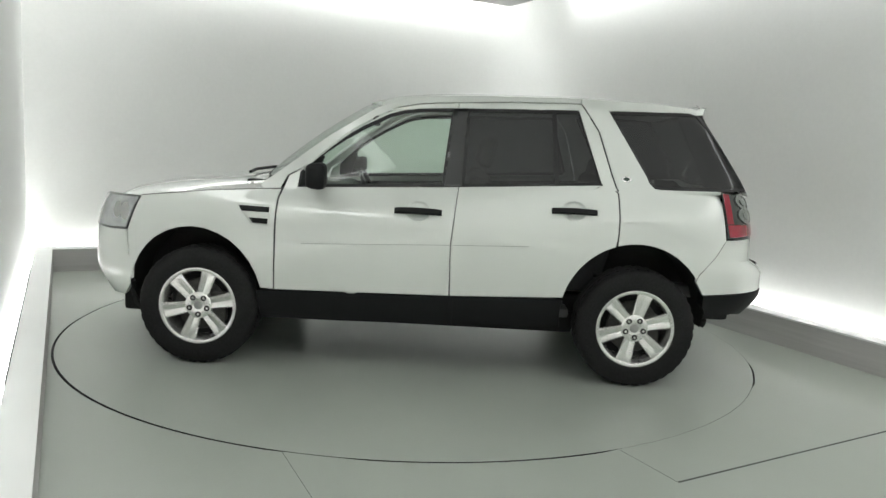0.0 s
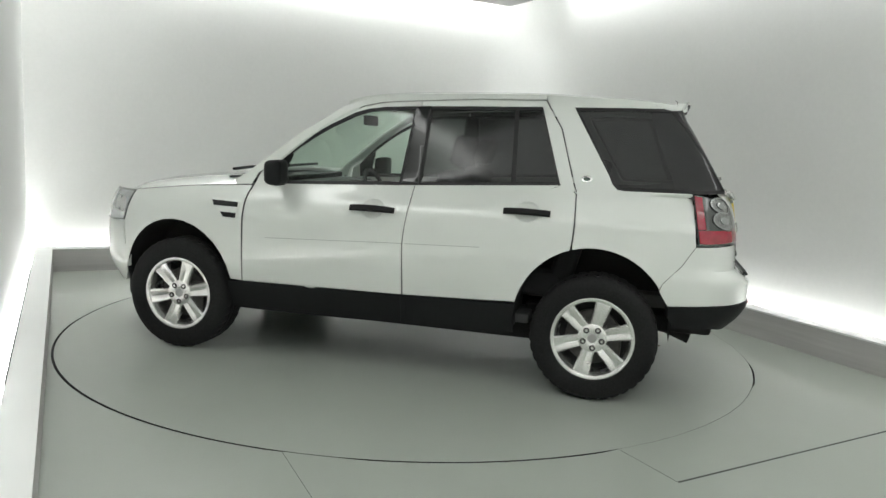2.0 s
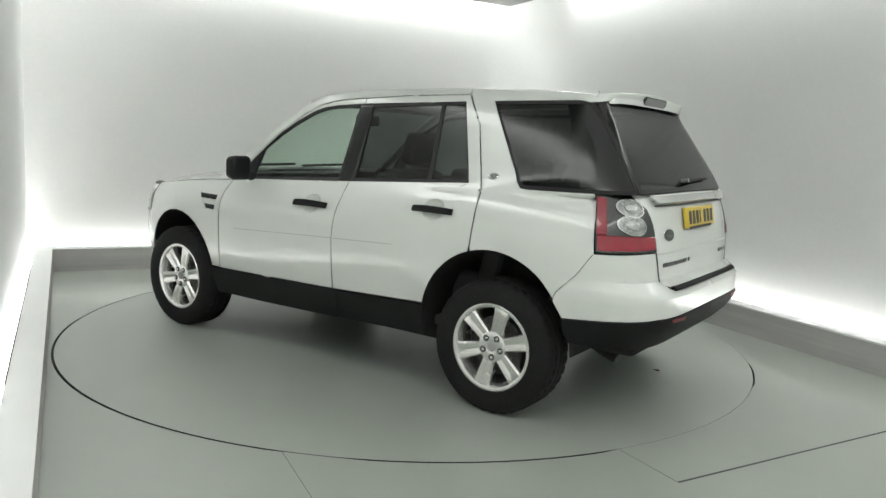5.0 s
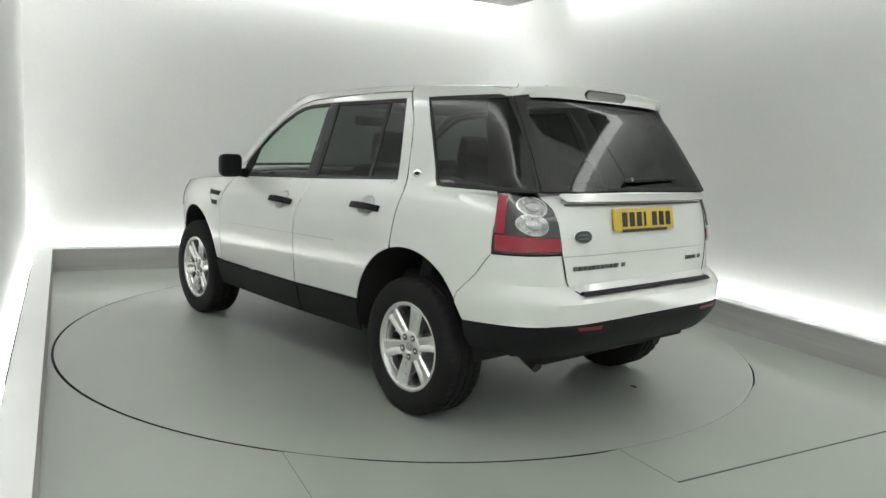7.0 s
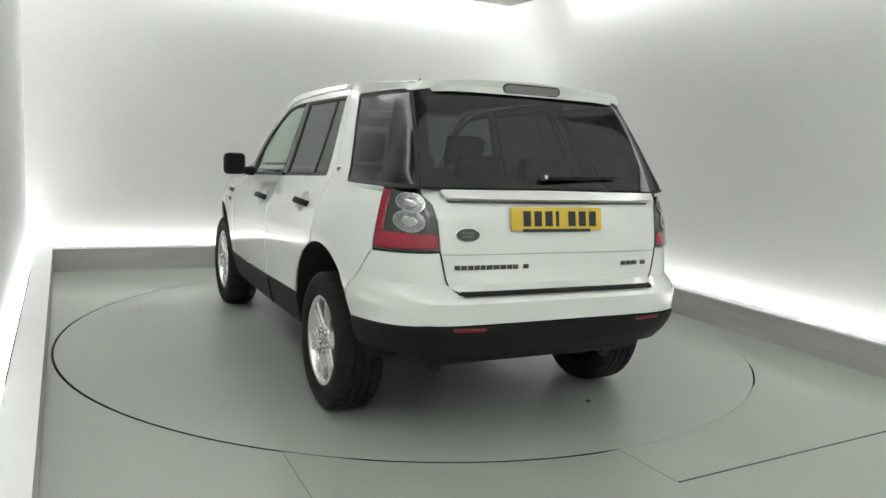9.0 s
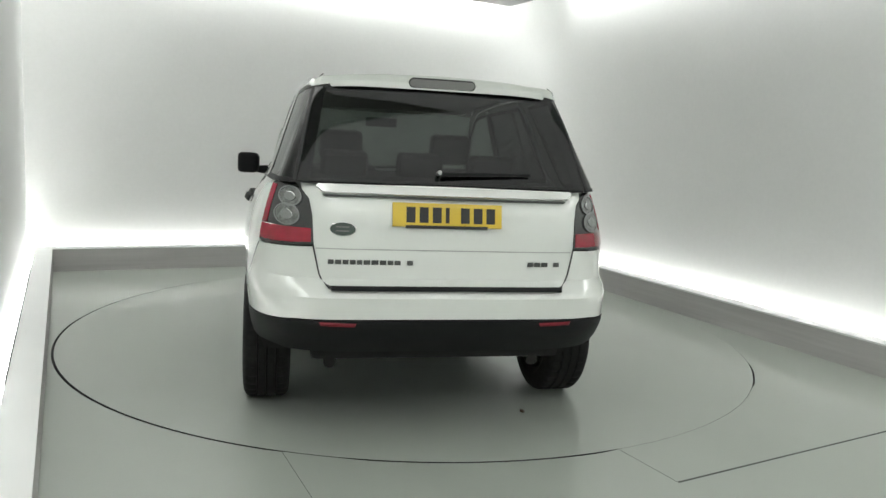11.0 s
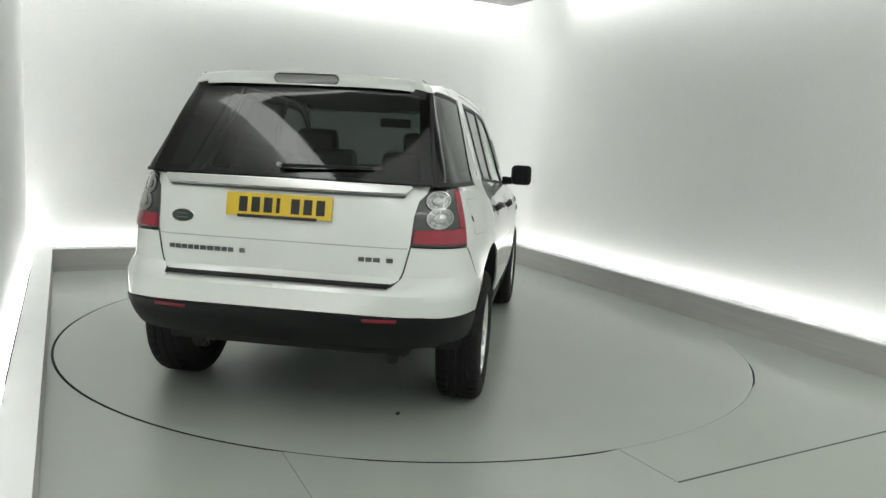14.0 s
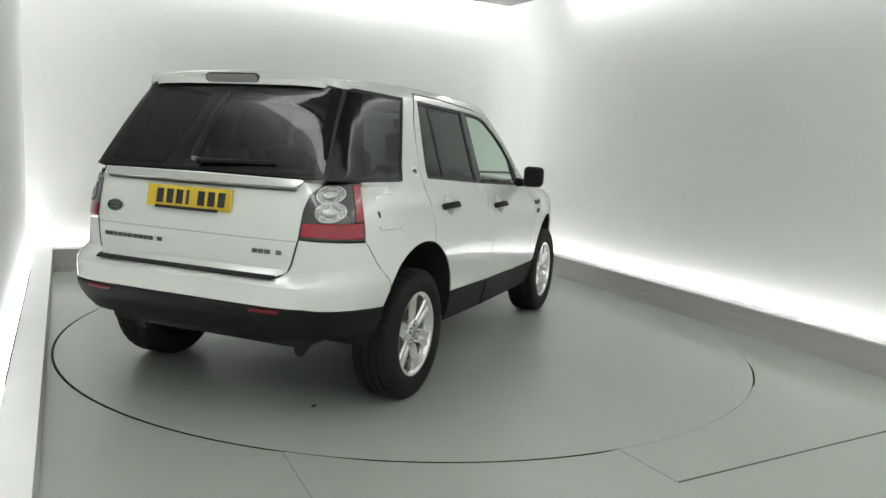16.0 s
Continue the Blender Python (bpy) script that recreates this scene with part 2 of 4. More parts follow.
def build_room():
    wl = LEDGE + TROUGH
    l0, l1 = left_u(REAR_W), left_u(FRONT_W)
    # kerbs with a white ledge on top
    kerbs = (
        ("kerb_left", [(l0 - LEDGE, REAR_W - LEDGE), (l0, REAR_W), (l1, FRONT_W), (l1 - LEDGE, FRONT_W)]),
        ("kerb_rear", [(l0, REAR_W), (l0 - LEDGE, REAR_W - LEDGE), (RIGHT_U + LEDGE, REAR_W - LEDGE), (RIGHT_U, REAR_W)]),
        # unseen kerb, added like the others to carry the front strip
        ("kerb_front", [(l1, FRONT_W - wl), (RIGHT_U, FRONT_W - wl), (RIGHT_U, FRONT_W - TROUGH), (l1, FRONT_W - TROUGH)]),
        ("kerb_right", [(RIGHT_U, REAR_W), (RIGHT_U + LEDGE, REAR_W - LEDGE), (RIGHT_U + LEDGE, FRONT_W), (RIGHT_U, FRONT_W)]),
    )
    for name, c in kerbs:
        room_prism(name, c, -0.02, KERB_H - 0.012, KERB, "low grey painted kerb before a lit wall")
        room_prism(name.replace("kerb", "ledge"), c, KERB_H - 0.012, KERB_H, KERB_TOP, "white top of the kerb")
    # troughs with their strips; the front one is unseen, added to light the tail
    o = LEDGE + TROUGH * 0.5
    low = (((l0 - o, REAR_W - o + 0.1), (l1 - o, FRONT_W - 0.1)), ((l0 - o + 0.1, REAR_W - o), (RIGHT_U + o - 0.1, REAR_W - o)), ((RIGHT_U + o, REAR_W - o + 0.1), (RIGHT_U + o, FRONT_W - 0.1)), ((l1, FRONT_W - TROUGH * 0.5), (RIGHT_U, FRONT_W - TROUGH * 0.5)))
    for a, b in low:
        led_strip(a, b, 0.13, 0.034, LED_TROUGH, "lit white LED strip lying behind the kerb")
    # walls
    t = 0.12
    L0, L1, R, B, F = l0 - wl, l1 - wl, RIGHT_U + wl, REAR_W - wl, FRONT_W
    wall = (
        ("wall_left", [(L0, B), (L1, F), (L1 - t, F), (L0 - t, B)]),
        ("wall_rear", [(L0 - t, B - t), (R + t, B - t), (R + t, B), (L0 - t, B)]),
        ("wall_right", [(R, B), (R + t, B), (R + t, F), (R, F)]),
        ("wall_front", [(L1 - t, F), (R + t, F), (R + t, F + t), (L1 - t, F + t)]),
    )
    for name, c in wall:
        room_prism(name, c, -0.07, CEIL + 0.22, WALL, "smooth white studio wall washed with light")
    r = 0.55
    arc_pts = [(R - r + r * math.cos(radians(90 * k / 16)), B + r - r * math.sin(radians(90 * k / 16))) for k in range(17)]
    room_prism("wall_corner", arc_pts + [(R, B)], KERB_H, CEIL + 0.2, WALL, "rounded white corner between two walls", smooth=True)
    room_prism("ledge_gap", [(left_u(-1.83) - LEDGE - .004, -1.83), (left_u(1.3) - LEDGE - .004, 1.3), (left_u(1.3) - LEDGE + .004, 1.3), (left_u(-1.83) - LEDGE + .004, -1.83)], KERB_H - 0.004, KERB_H + 0.002, SEALANT, "dark joint along the ledge")
    room_prism("ceiling_slab", [(L0 - t, B - t), (R + t, B - t), (R + t, F + t), (L1 - t, F + t)], CEIL + 0.22, CEIL + 0.3, WALL, "white slab over the light slots")
    s, wide = 0.19, 0.34
    room_prism("ceiling", [(L0 + wide, B + s), (R - wide, B + s), (R - wide, F - wide), (L1 + wide, F - wide)], CEIL, CEIL + 0.05, CEILING, "grey studio ceiling hung clear of the walls")
    # strips in the slots between ceiling and walls, ending short of the corners
    c, e = s * 0.5, wide * 0.5
    led_strip((L0 + 0.55, B + c), (R - 0.40, B + c), CEIL + 0.06, 0.075, LED_COVE, "lit white LED strip in the slot beside the ceiling")
    for a, b in (((L0 + e, B + 0.55), (L1 + e, F - 0.5)), ((R - e, B + 1.0), (R - e, F - 0.5)), ((L1 + 0.5, F - e), (R - 0.5, F - e))):
        led_strip(a, b, CEIL + 0.06, 0.15, LED_SIDE_COVE, "broad lit LED strip in the slot beside the ceiling")


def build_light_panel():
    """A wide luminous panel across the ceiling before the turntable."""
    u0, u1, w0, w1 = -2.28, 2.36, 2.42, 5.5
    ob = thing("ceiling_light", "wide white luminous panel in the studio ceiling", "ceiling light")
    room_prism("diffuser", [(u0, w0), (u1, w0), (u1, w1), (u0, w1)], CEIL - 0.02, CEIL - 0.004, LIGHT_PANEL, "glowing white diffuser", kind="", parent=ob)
    e = 0.03
    for c in ([(u0 - e, w0 - e), (u1 + e, w0 - e), (u1 + e, w0), (u0 - e, w0)], [(u0 - e, w1), (u1 + e, w1), (u1 + e, w1 + e), (u0 - e, w1 + e)],
              [(u0 - e, w0), (u0, w0), (u0, w1), (u0 - e, w1)], [(u1, w0), (u1 + e, w0), (u1 + e, w1), (u1, w1)]):
        room_prism("frame", c, CEIL - 0.026, CEIL - 0.001, STRIP, "silver frame", kind="", parent=ob)


def led_strip(a, b, z, half_w, mat, label):
    d = (Vector(b) - Vector(a)).normalized() * half_w
    ob = room_prism("light_strip", [(a[0] - d.y, a[1] + d.x), (b[0] - d.y, b[1] + d.x), (b[0] + d.y, b[1] - d.x), (a[0] + d.y, a[1] - d.x)], z, z + 0.012, mat, label, kind="")
    tagged(ob, category="light strip", group="light strips")


# ---- the car's skin: half width and ends by height, rounded in plan ----
HALF = [(.20, .84), (.33, .900), (.45, .931), (.54, .942), (.61, .948), (.67, .952), (.73, .955), (.80, .957), (.88, .957), (.95, .950), (1.02, .935), (1.10, .903), (1.15, .875), (1.20, .845), (1.25, .822),
        (1.40, .768), (1.55, .716), (1.66, .674), (1.74, .62)]
REAR = [(.25, 1.97), (.36, 2.03), (.43, 2.09), (.50, 2.155), (.58, 2.195), (.70, 2.195), (.735, 2.17), (.76, 2.11), (.90, 2.105), (1.05, 2.085), (1.15, 2.055), (1.22, 2.015), (1.28, 1.980), (1.36, 1.9325), (1.45, 1.8785), (1.55, 1.8165), (1.62, 1.772),
        (1.66, 1.758), (1.69, 1.772), (1.74, 1.785)]
FRONT = [(.25, 1.99), (.40, 2.10), (.55, 2.16), (.75, 2.15), (.95, 2.10), (1.06, 2.03), (1.8, 2.03)]


def by_height(tab, v):
    """A smooth curve through the pairs of tab that never overshoots them."""
    if v <= tab[0][0]:
        return tab[0][1]
    n = len(tab)
    for i in range(n - 1):
        if v <= tab[i + 1][0]:
            (a, b), (c, d) = tab[i], tab[i + 1]
            h = c - a
            s1 = (d - b) / h
            s0 = (b - tab[i - 1][1]) / (a - tab[i - 1][0]) if i > 0 else s1
            s2 = (tab[i + 2][1] - d) / (tab[i + 2][0] - c) if i + 2 < n else s1
            m0 = 2 * s0 * s1 / (s0 + s1) if s0 * s1 > 0 else 0.0
            m1 = 2 * s1 * s2 / (s1 + s2) if s1 * s2 > 0 else 0.0
            k = (v - a) / h
            return (b * (1 + 2 * k) * (1 - k) ** 2 + m0 * h * k * (1 - k) ** 2 + d * k * k * (3 - 2 * k) - m1 * h * k * k * (1 - k))
    return tab[-1][1]


LOW_TAIL = {"on": False}


def rear_n(z):
    if LOW_TAIL["on"]:
        return 6.1 + 0.4 * min(1.0, max(0.0, (0.92 - z) / 0.17))
    return 6.1 + 0.4 * min(1.0, max(0.0, (0.92 - z) / 0.17)) if z < 1.17 else min(24.0, 6.1 + (z - 1.17) * 320)


def crown(z):
    """How far the ends of the tail's upper part stand forward of its middle."""
    return 0.0 if LOW_TAIL["on"] else 0.022 * min(1.0, max(0.0, (z - 1.12) / 0.1))


def half(z, x=-1.7):
    """Half the width at a height; the shoulder below the windows falls towards the front."""
    if LOW_TAIL["on"] and z > 1.0:
        return by_height(HALF, 1.0) - 0.26 * (z - 1.0)
    drop = 0.067 + 0.057 * min(0.8, max(-1.17, x))
    if z > 1.2:
        drop *= max(0.0, 1 - (z - 1.2) / 0.4)
    elif z < 1.05:
        drop *= max(0.0, (z - 0.85) / 0.2)
    taper = 0.065 * min(0.766, max(0.0, (-x - 1.0) / 0.8) ** 2) * min(1.0, max(0.0, (z - 1.17) / 0.04))
    return by_height(HALF, z + drop) * (1 - taper)


def end(x, z):
    return (by_height(REAR, z), rear_n(z)) if x < 0 else (by_height(FRONT, z), 4.5)


def side_y(x, z):
    a, n = end(x, z)
    k = min(abs(x) / a, 1.0)
    return half(z, x) * max(0.0, 1 - k ** n) ** (1 / n)


def rear_x(y, z):
    k = min(abs(y) / half(z), 1.0)
    return -by_height(REAR, z) * max(0.0, 1 - k ** rear_n(z)) ** (1 / rear_n(z)) + crown(z) * min(1.0, k / 2 ** (-1 / rear_n(z))) ** 2


def front_x(y, z):
    k = min(abs(y) / half(z, 0.8), 1.0)
    return by_height(FRONT, z) * max(0.0, 1 - k ** 4.5) ** (1 / 4.5)


SPAN = 2.2


def unroll(kind, v, z):
    """The way round the skin from the middle of the tail: kind s takes x on the side, r takes y on the tail, f takes y on the nose."""
    if kind == "s":
        a, n = end(v, z)
        m = 2 ** (-1 / n)
        k = min(abs(v) / a, 0.99999)
        if k <= m:
            return 1 + SPAN * (1 - k / m) if v < 0 else 1 + SPAN + SPAN * k / m
        q = (1 - k ** n) ** (1 / n) / m
        return q if v < 0 else 1 + 2 * SPAN + (1 - q)
    n = rear_n(z) if kind == "r" else 4.5
    m = 2 ** (-1 / n)
    sign = -1 if v < 0 else 1
    k = abs(v) / half(z, -1.7 if kind == "r" else 0.8)
    if kind == "r":
        if k <= m:
            return sign * k / m
        return sign * (1 + SPAN * (1 - (1 - min(k, 0.9999) ** n) ** (1 / n) / m))
    return sign * (1 + 2 * SPAN + 1 - k / m)


def skin(U, z, off=0.0):
    """The point of the skin, off metres outside it."""
    def at(U, z):
        s = -1 if U < 0 else 1
        u = abs(U)
        h = half(z)
        if u <= 1 + SPAN:
            a, n = by_height(REAR, z), rear_n(z)
            m = 2 ** (-1 / n)
            if u <= 1:
                k = u * m
                return Vector((-a * (1 - k ** n) ** (1 / n) + crown(z) * u * u, s * h * k, z))
            k = (1 - (u - 1) / SPAN) * m
            return Vector((-a * k + crown(z) * (k / m) ** 8, s * half(z, -a * k) * (1 - k ** n) ** (1 / n), z))
        a, n = by_height(FRONT, z), 4.5
        m = 2 ** (-1 / n)
        u -= 1 + SPAN
        if u <= SPAN:
            k = u / SPAN * m
            return Vector((a * k, s * half(z, a * k) * (1 - k ** n) ** (1 / n), z))
        k = max(0.0, 1 - (u - SPAN)) * m
        return Vector((a * (1 - k ** n) ** (1 / n), s * half(z, 0.8) * k, z))
    p = at(U, z)
    if off:
        e = 0.004
        n = (at(U - e, z) - at(U + e, z)).cross(at(U, z + 0.02) - at(U, z - 0.02)).normalized()
        if n.dot(Vector((p.x if abs(p.x) > 1.9 else 0, p.y, 0))) < 0:
            n = -n
        p = p + n * off
    return p


def outline(points, step=0.04):
    """Corner points (kind, place, z), joined by straight runs, as unrolled (U, z)."""
    out = []
    n = len(points)
    for i in range(n):
        (k0, a0, z0), (k1, a1, z1) = points[i], points[(i + 1) % n]
        count = max(1, int(math.hypot(a1 - a0 if k0 == k1 else 0.4, z1 - z0) / step))
        for j in range(count):
            f = j / count
            z = z0 + (z1 - z0) * f
            if k0 == k1:
                out.append((unroll(k0, a0 + (a1 - a0) * f, z), z))
            else:
                out.append((unroll(k0, a0, z0) * (1 - f) + unroll(k1, a1, z1) * f, z))
    return out


def sheet(points, side=1, off=0.0, thick=0.014, edge=0.0025, grid=0.045):
    """A panel of the skin inside an outline, with rolled edges and a returned border. side -1 gives the mirror image."""
    pts = outline(points, 0.014)
    bm = bmesh.new()
    bm.faces.new([bm.verts.new((u, z, 0)) for u, z in pts])
    for axis, lo, hi in ((0, min(p[0] for p in pts), max(p[0] for p in pts)), (1, min(p[1] for p in pts), max(p[1] for p in pts))):
        step = grid if axis == 0 else grid * 0.8
        v = (math.floor(lo / step) + 0.5) * step
        while v < hi:
            if v > lo + 0.002 and v < hi - 0.002:
                co, no = ((v, 0, 0), (1, 0, 0)) if axis == 0 else ((0, v, 0), (0, 1, 0))
                bmesh.ops.bisect_plane(bm, geom=bm.verts[:] + bm.edges[:] + bm.faces[:], plane_co=co, plane_no=no, dist=1e-5)
            v += step
    close = min((Vector(a) - Vector(b)).length for a, b in zip(pts, pts[1:]))
    bmesh.ops.remove_doubles(bm, verts=bm.verts[:], dist=min(0.0015, 0.3 * close))
    for v in bm.verts:
        p = skin(v.co.x, v.co.y, off)
        v.co = (p.x, p.y * side, p.z)
    bm.normal_update()
    out = sum((f.normal.dot(Vector((f.calc_center_median().x * 0.4, f.calc_center_median().y, 0))) * f.calc_area() for f in bm.faces))
    if out < 0:
        bmesh.ops.reverse_faces(bm, faces=bm.faces[:])
    bm.normal_update()
    if edge:
        bmesh.ops.inset_region(bm, faces=bm.faces[:], thickness=0.003, use_even_offset=False, use_boundary=True)
        bm.normal_update()
        rim = {v for e in bm.edges if e.is_boundary for v in e.verts}
        for v, n in [(v, v.normal.copy()) for v in rim]:
            v.co -= n * edge
    if thick:
        bm.normal_update()
        es = [e for e in bm.edges if e.is_boundary]
        normals = {v: v.normal.copy() for e in es for v in e.verts}
        r = bmesh.ops.extrude_edge_only(bm, edges=es)
        fresh = [g for g in r["geom"] if isinstance(g, bmesh.types.BMVert)]
        old = list(normals)
        for v in fresh:
            near = min((e.other_vert(v) for e in v.link_edges if e.other_vert(v) in normals), key=lambda w: (w.co - v.co).length)
            v.co -= normals[near] * thick
    return bm


def band(points, width, side=1, off=-0.006, depth=0.012):
    """A closed strip that follows an outline, half of its width on each side."""
    pts = outline(points, 0.05)
    n = len(pts)
    bm = bmesh.new()
    rows = []
    for i in range(n):
        (u0, z0), (u1, z1) = pts[i - 1], pts[(i + 1) % n]
        d = Vector((u1 - u0, z1 - z0)).normalized()
        nx, nz = -d.y * width / 2, d.x * width / 2
        row = []
        for su, o in ((1, off), (-1, off), (-1, off - depth), (1, off - depth)):
            p = skin(pts[i][0] + su * nx, pts[i][1] + su * nz, o)
            row.append(bm.verts.new((p.x, p.y * side, p.z)))
        rows.append(row)
    for i in range(n):
        a, b = rows[i], rows[(i + 1) % n]
        for k in range(4):
            bm.faces.new((a[k], a[(k + 1) % 4], b[(k + 1) % 4], b[k]))
    bmesh.ops.recalc_face_normals(bm, faces=bm.faces[:])
    return bm


def arc(cx, cz, rx, rz, a0, a1, n=14):
    return [("s", cx + rx * math.cos(radians(a0 + (a1 - a0) * k / n)), cz + rz * math.sin(radians(a0 + (a1 - a0) * k / n))) for k in range(n + 1)]


def S(*pts):
    return [("s", x, z) for x, z in pts]


def R(*pts):
    return [("r", y, z) for y, z in pts]


ROOF_EDGE = [(-1.80, 1.668), (-1.4, 1.704), (-.9, 1.718), (-.4, 1.708), (-.05, 1.69), (.12, 1.672), (.3, 1.612)]


def roof_z(x):
    return by_height(ROOF_EDGE, x)


DLO_FRONT = S((.752, 1.098), (.745, 1.19), (.597, 1.332), (.48, 1.42), (.377, 1.485), (.222, 1.566), (.13, 1.594), (.034, 1.608), (-.184, 1.62))
FARCH = (1.362, .38, .425, .455)
RARCH = (-1.31, .42, .44, .447)
HUBS = ((1.33, 1), (-1.335, 1), (1.33, -1), (-1.335, -1))
AXLE_Z, TYRE_R = 0.362, 0.362


HANDLES = ((.150, -.132, .990), (-.783, -1.052, 1.037))


def scoop(bm, s, xm, zm, rx=.070, rz=.056, deep=.020):
    """Presses a shallow oval finger recess into a door skin."""
    near = {e for e in bm.edges if all(abs(v.co.x - xm) < .16 and abs(v.co.z - zm) < .13 for v in e.verts)}
    bmesh.ops.subdivide_edges(bm, edges=list(near), cuts=6, use_grid_fill=True)
    for v in bm.verts:
        d = ((v.co.x - xm) / rx) ** 2 + ((v.co.z - zm) / rz) ** 2
        if d < 1:
            v.co.y -= s * deep * (1 - d) ** 0.6
    return bm


def build_side(car, s):
    # front wing
    g = 0.002
    wing = S((.866 + g, .478), (.862 + g, .827), (.860 + g, 1.034), (.846 + g, 1.082), (1.3, 1.052), (1.715, 1.0), (1.722, .985), (1.792, .79), (1.785, .62)) + arc(*FARCH, 12, 167)
    w = part("front_wing", sheet(wing, s), PAINT, car)
    # vent in the wing
    part("vent_surround", sheet(S((1.105, .99), (.888, .984), (.893, .868), (1.0, .872)), s, 0.004, 0.004, 0.002), PAINT, w, "raised surround of the wing vent")
    for top in (S((1.085, .976), (.898, .972), (.898, .942), (1.065, .944)), S((1.015, .908), (.902, .906), (.902, .876), (.99, .878))):
        part("vent_slot", sheet(top, s, 0.0075, 0.004, 0.002), BLACK, w, "black mesh slot of the wing vent")
    # front door
    door = S((-.198 + g, .495), (.864 - g, .478), (.857 - g, .827), (.855 - g, 1.034), (.808, 1.165), (.690, 1.233), (.56, 1.348), (.432, 1.452), (.29, 1.545), (.165, 1.605),
             (.05, 1.632), (-.044, 1.642), (-.2 + g, 1.652), (-.2 + g, 1.622)) + DLO_FRONT[::-1][1:] + S((-.15, 1.143), (-.224 + g, 1.148), (-.192 + g, .807))
    fd = part("front_door", scoop(sheet(door, s), s, .009, .996), PAINT, car)
    glass_f = S((.748, 1.104), (.738, 1.19), (.59, 1.33), (.474, 1.415), (.372, 1.478), (.218, 1.558), (.128, 1.586), (.034, 1.60), (-.17, 1.611), (-.128, 1.152))
    part("front_window", sheet(glass_f, s, -0.010, 0.004, 0.0), GLASS_FRONT, fd, "clear green-tinted door glass")
    part("window_seal", band(glass_f, 0.022, s, -0.004), SEAL, fd, "black rubber seal round the front door glass")
    part("centre_pillar_cover", sheet(S((-.124, 1.147), (-.166, 1.618), (-.262, 1.626), (-.246, 1.152)), s, -0.004, 0.01, 0.002), GLOSS_BLACK, fd, "black cover of the centre pillar")
    # rear door
    rdoor = S((-.202 - g, .495), (-.192 - g, .807), (-.224 - g, 1.148), (-1.086, 1.201), (-.938, 1.645), (-.2 - g, 1.622), (-.2 - g, 1.652), (-.55, 1.674), (-.952, 1.682), (-1.06, 1.52), (-1.14, 1.27),
              (-1.179, 1.158), (-1.186, 1.0), (-1.183, .91), (-1.178, .866)) + arc(*RARCH, 72, 13)
    rd = part("rear_door", scoop(sheet(rdoor, s), s, -.918, 1.043), PAINT, car)
    glass_r = S((-.25, 1.158), (-1.076, 1.208), (-1.08, 1.225), (-.945, 1.625), (-.93, 1.637), (-.262, 1.616))
    part("rear_window", sheet(glass_r, s, -0.010, 0.004, 0.0), GLASS_REAR, rd, "dark privacy door glass")
    part("window_seal", band(glass_r, 0.022, s, -0.004), SEAL, rd, "black rubber seal round the rear door glass")
    part("window_divider", sheet(S((-.80, 1.19), (-.775, 1.63), (-.80, 1.632), (-.828, 1.192)), s, -0.006, 0.01, 0.0), SEAL, rd, "black upright bar in the rear door glass")
    # rear quarter and roof rail
    quarter = S((-.958, 1.688), (-1.067, 1.52), (-1.147, 1.27), (-1.186, 1.158), (-1.193, 1.0), (-1.190, .91), (-1.187, .872)) + arc(*RARCH, 74, 147) + \
        S((-1.70, .70), (-1.79, .80), (-1.852, .908), (-1.817, 1.194), (-1.45, 1.191), (-1.405, 1.196), (-1.375, 1.225), (-1.355, 1.268), (-1.122, 1.650)) + \
        S((-1.45, 1.658)) + R((.634, 1.662), (.608, 1.684)) + S((-1.66, 1.692), (-1.4, 1.712), (-.958, 1.717))
    q = part("rear_quarter_panel", sheet(quarter, s), PAINT, car)
    glass_q = S((-1.134, 1.640), (-1.365, 1.262), (-1.385, 1.225), (-1.415, 1.203), (-1.80, 1.208)) + R((.712, 1.212), (.628, 1.655)) + S((-1.45, 1.650))
    part("quarter_window", sheet(glass_q, s, -0.007, 0.004, 0.0), GLASS_REAR, q, "dark privacy quarter glass")
    part("window_seal", band(glass_q, 0.02, s, -0.004), SEAL, q, "black seal round the quarter glass")
    part("pillar_cover", sheet(S((-1.73, 1.208)) + R((.712, 1.213), (.63, 1.652)) + S((-1.56, 1.648)), s, -0.0135, 0.005, 0.0), GLOSS_BLACK, q, "black rear pillar beside the glass")
    rail = S((.855, 1.088), (.82, 1.166), (.696, 1.240), (.566, 1.356), (.437, 1.460), (.294, 1.553), (.168, 1.612), (.05, 1.638), (-.044, 1.648), (-.2, 1.658), (-.55, 1.680), (-.952, 1.688),
             (-.952, 1.716), (-.4, 1.708), (-.05, 1.69), (.12, 1.672), (.30, 1.602), (.58, 1.418), (.85, 1.205), (.98, 1.105), (.96, 1.08))
    part("roof_rail", sheet(rail, s, 0.0, 0.02), PAINT, car)
    def seam(line, owner, wide=0.0045, label="thin dark gap between two panels"):
        pts = []
        for (xa, za), (xb, zb) in zip(line, line[1:]):
            pts += [(xa + (xb - xa) * k / 4, za + (zb - za) * k / 4) for k in range(4)]
        path = [skin(unroll("s", x, z), z, -0.0006) for x, z in pts + [line[-1]]]
        part("shut_line", tube(bmesh.new(), [(p.x, p.y * s, p.z) for p in path], wide, 6), BADGE_GREY, owner, label)
    seam([(-1.675, .662), (-1.692, .702), (-1.73, .744), (-1.785, .803), (-1.849, .905)], q, 0.0022, "thin gap between quarter panel and bumper")
    seam([(.885, 1.083), (1.1, 1.068), (1.3, 1.050), (1.5, 1.026), (1.712, .999)], w, 0.0032, "thin dark gap below the bonnet")
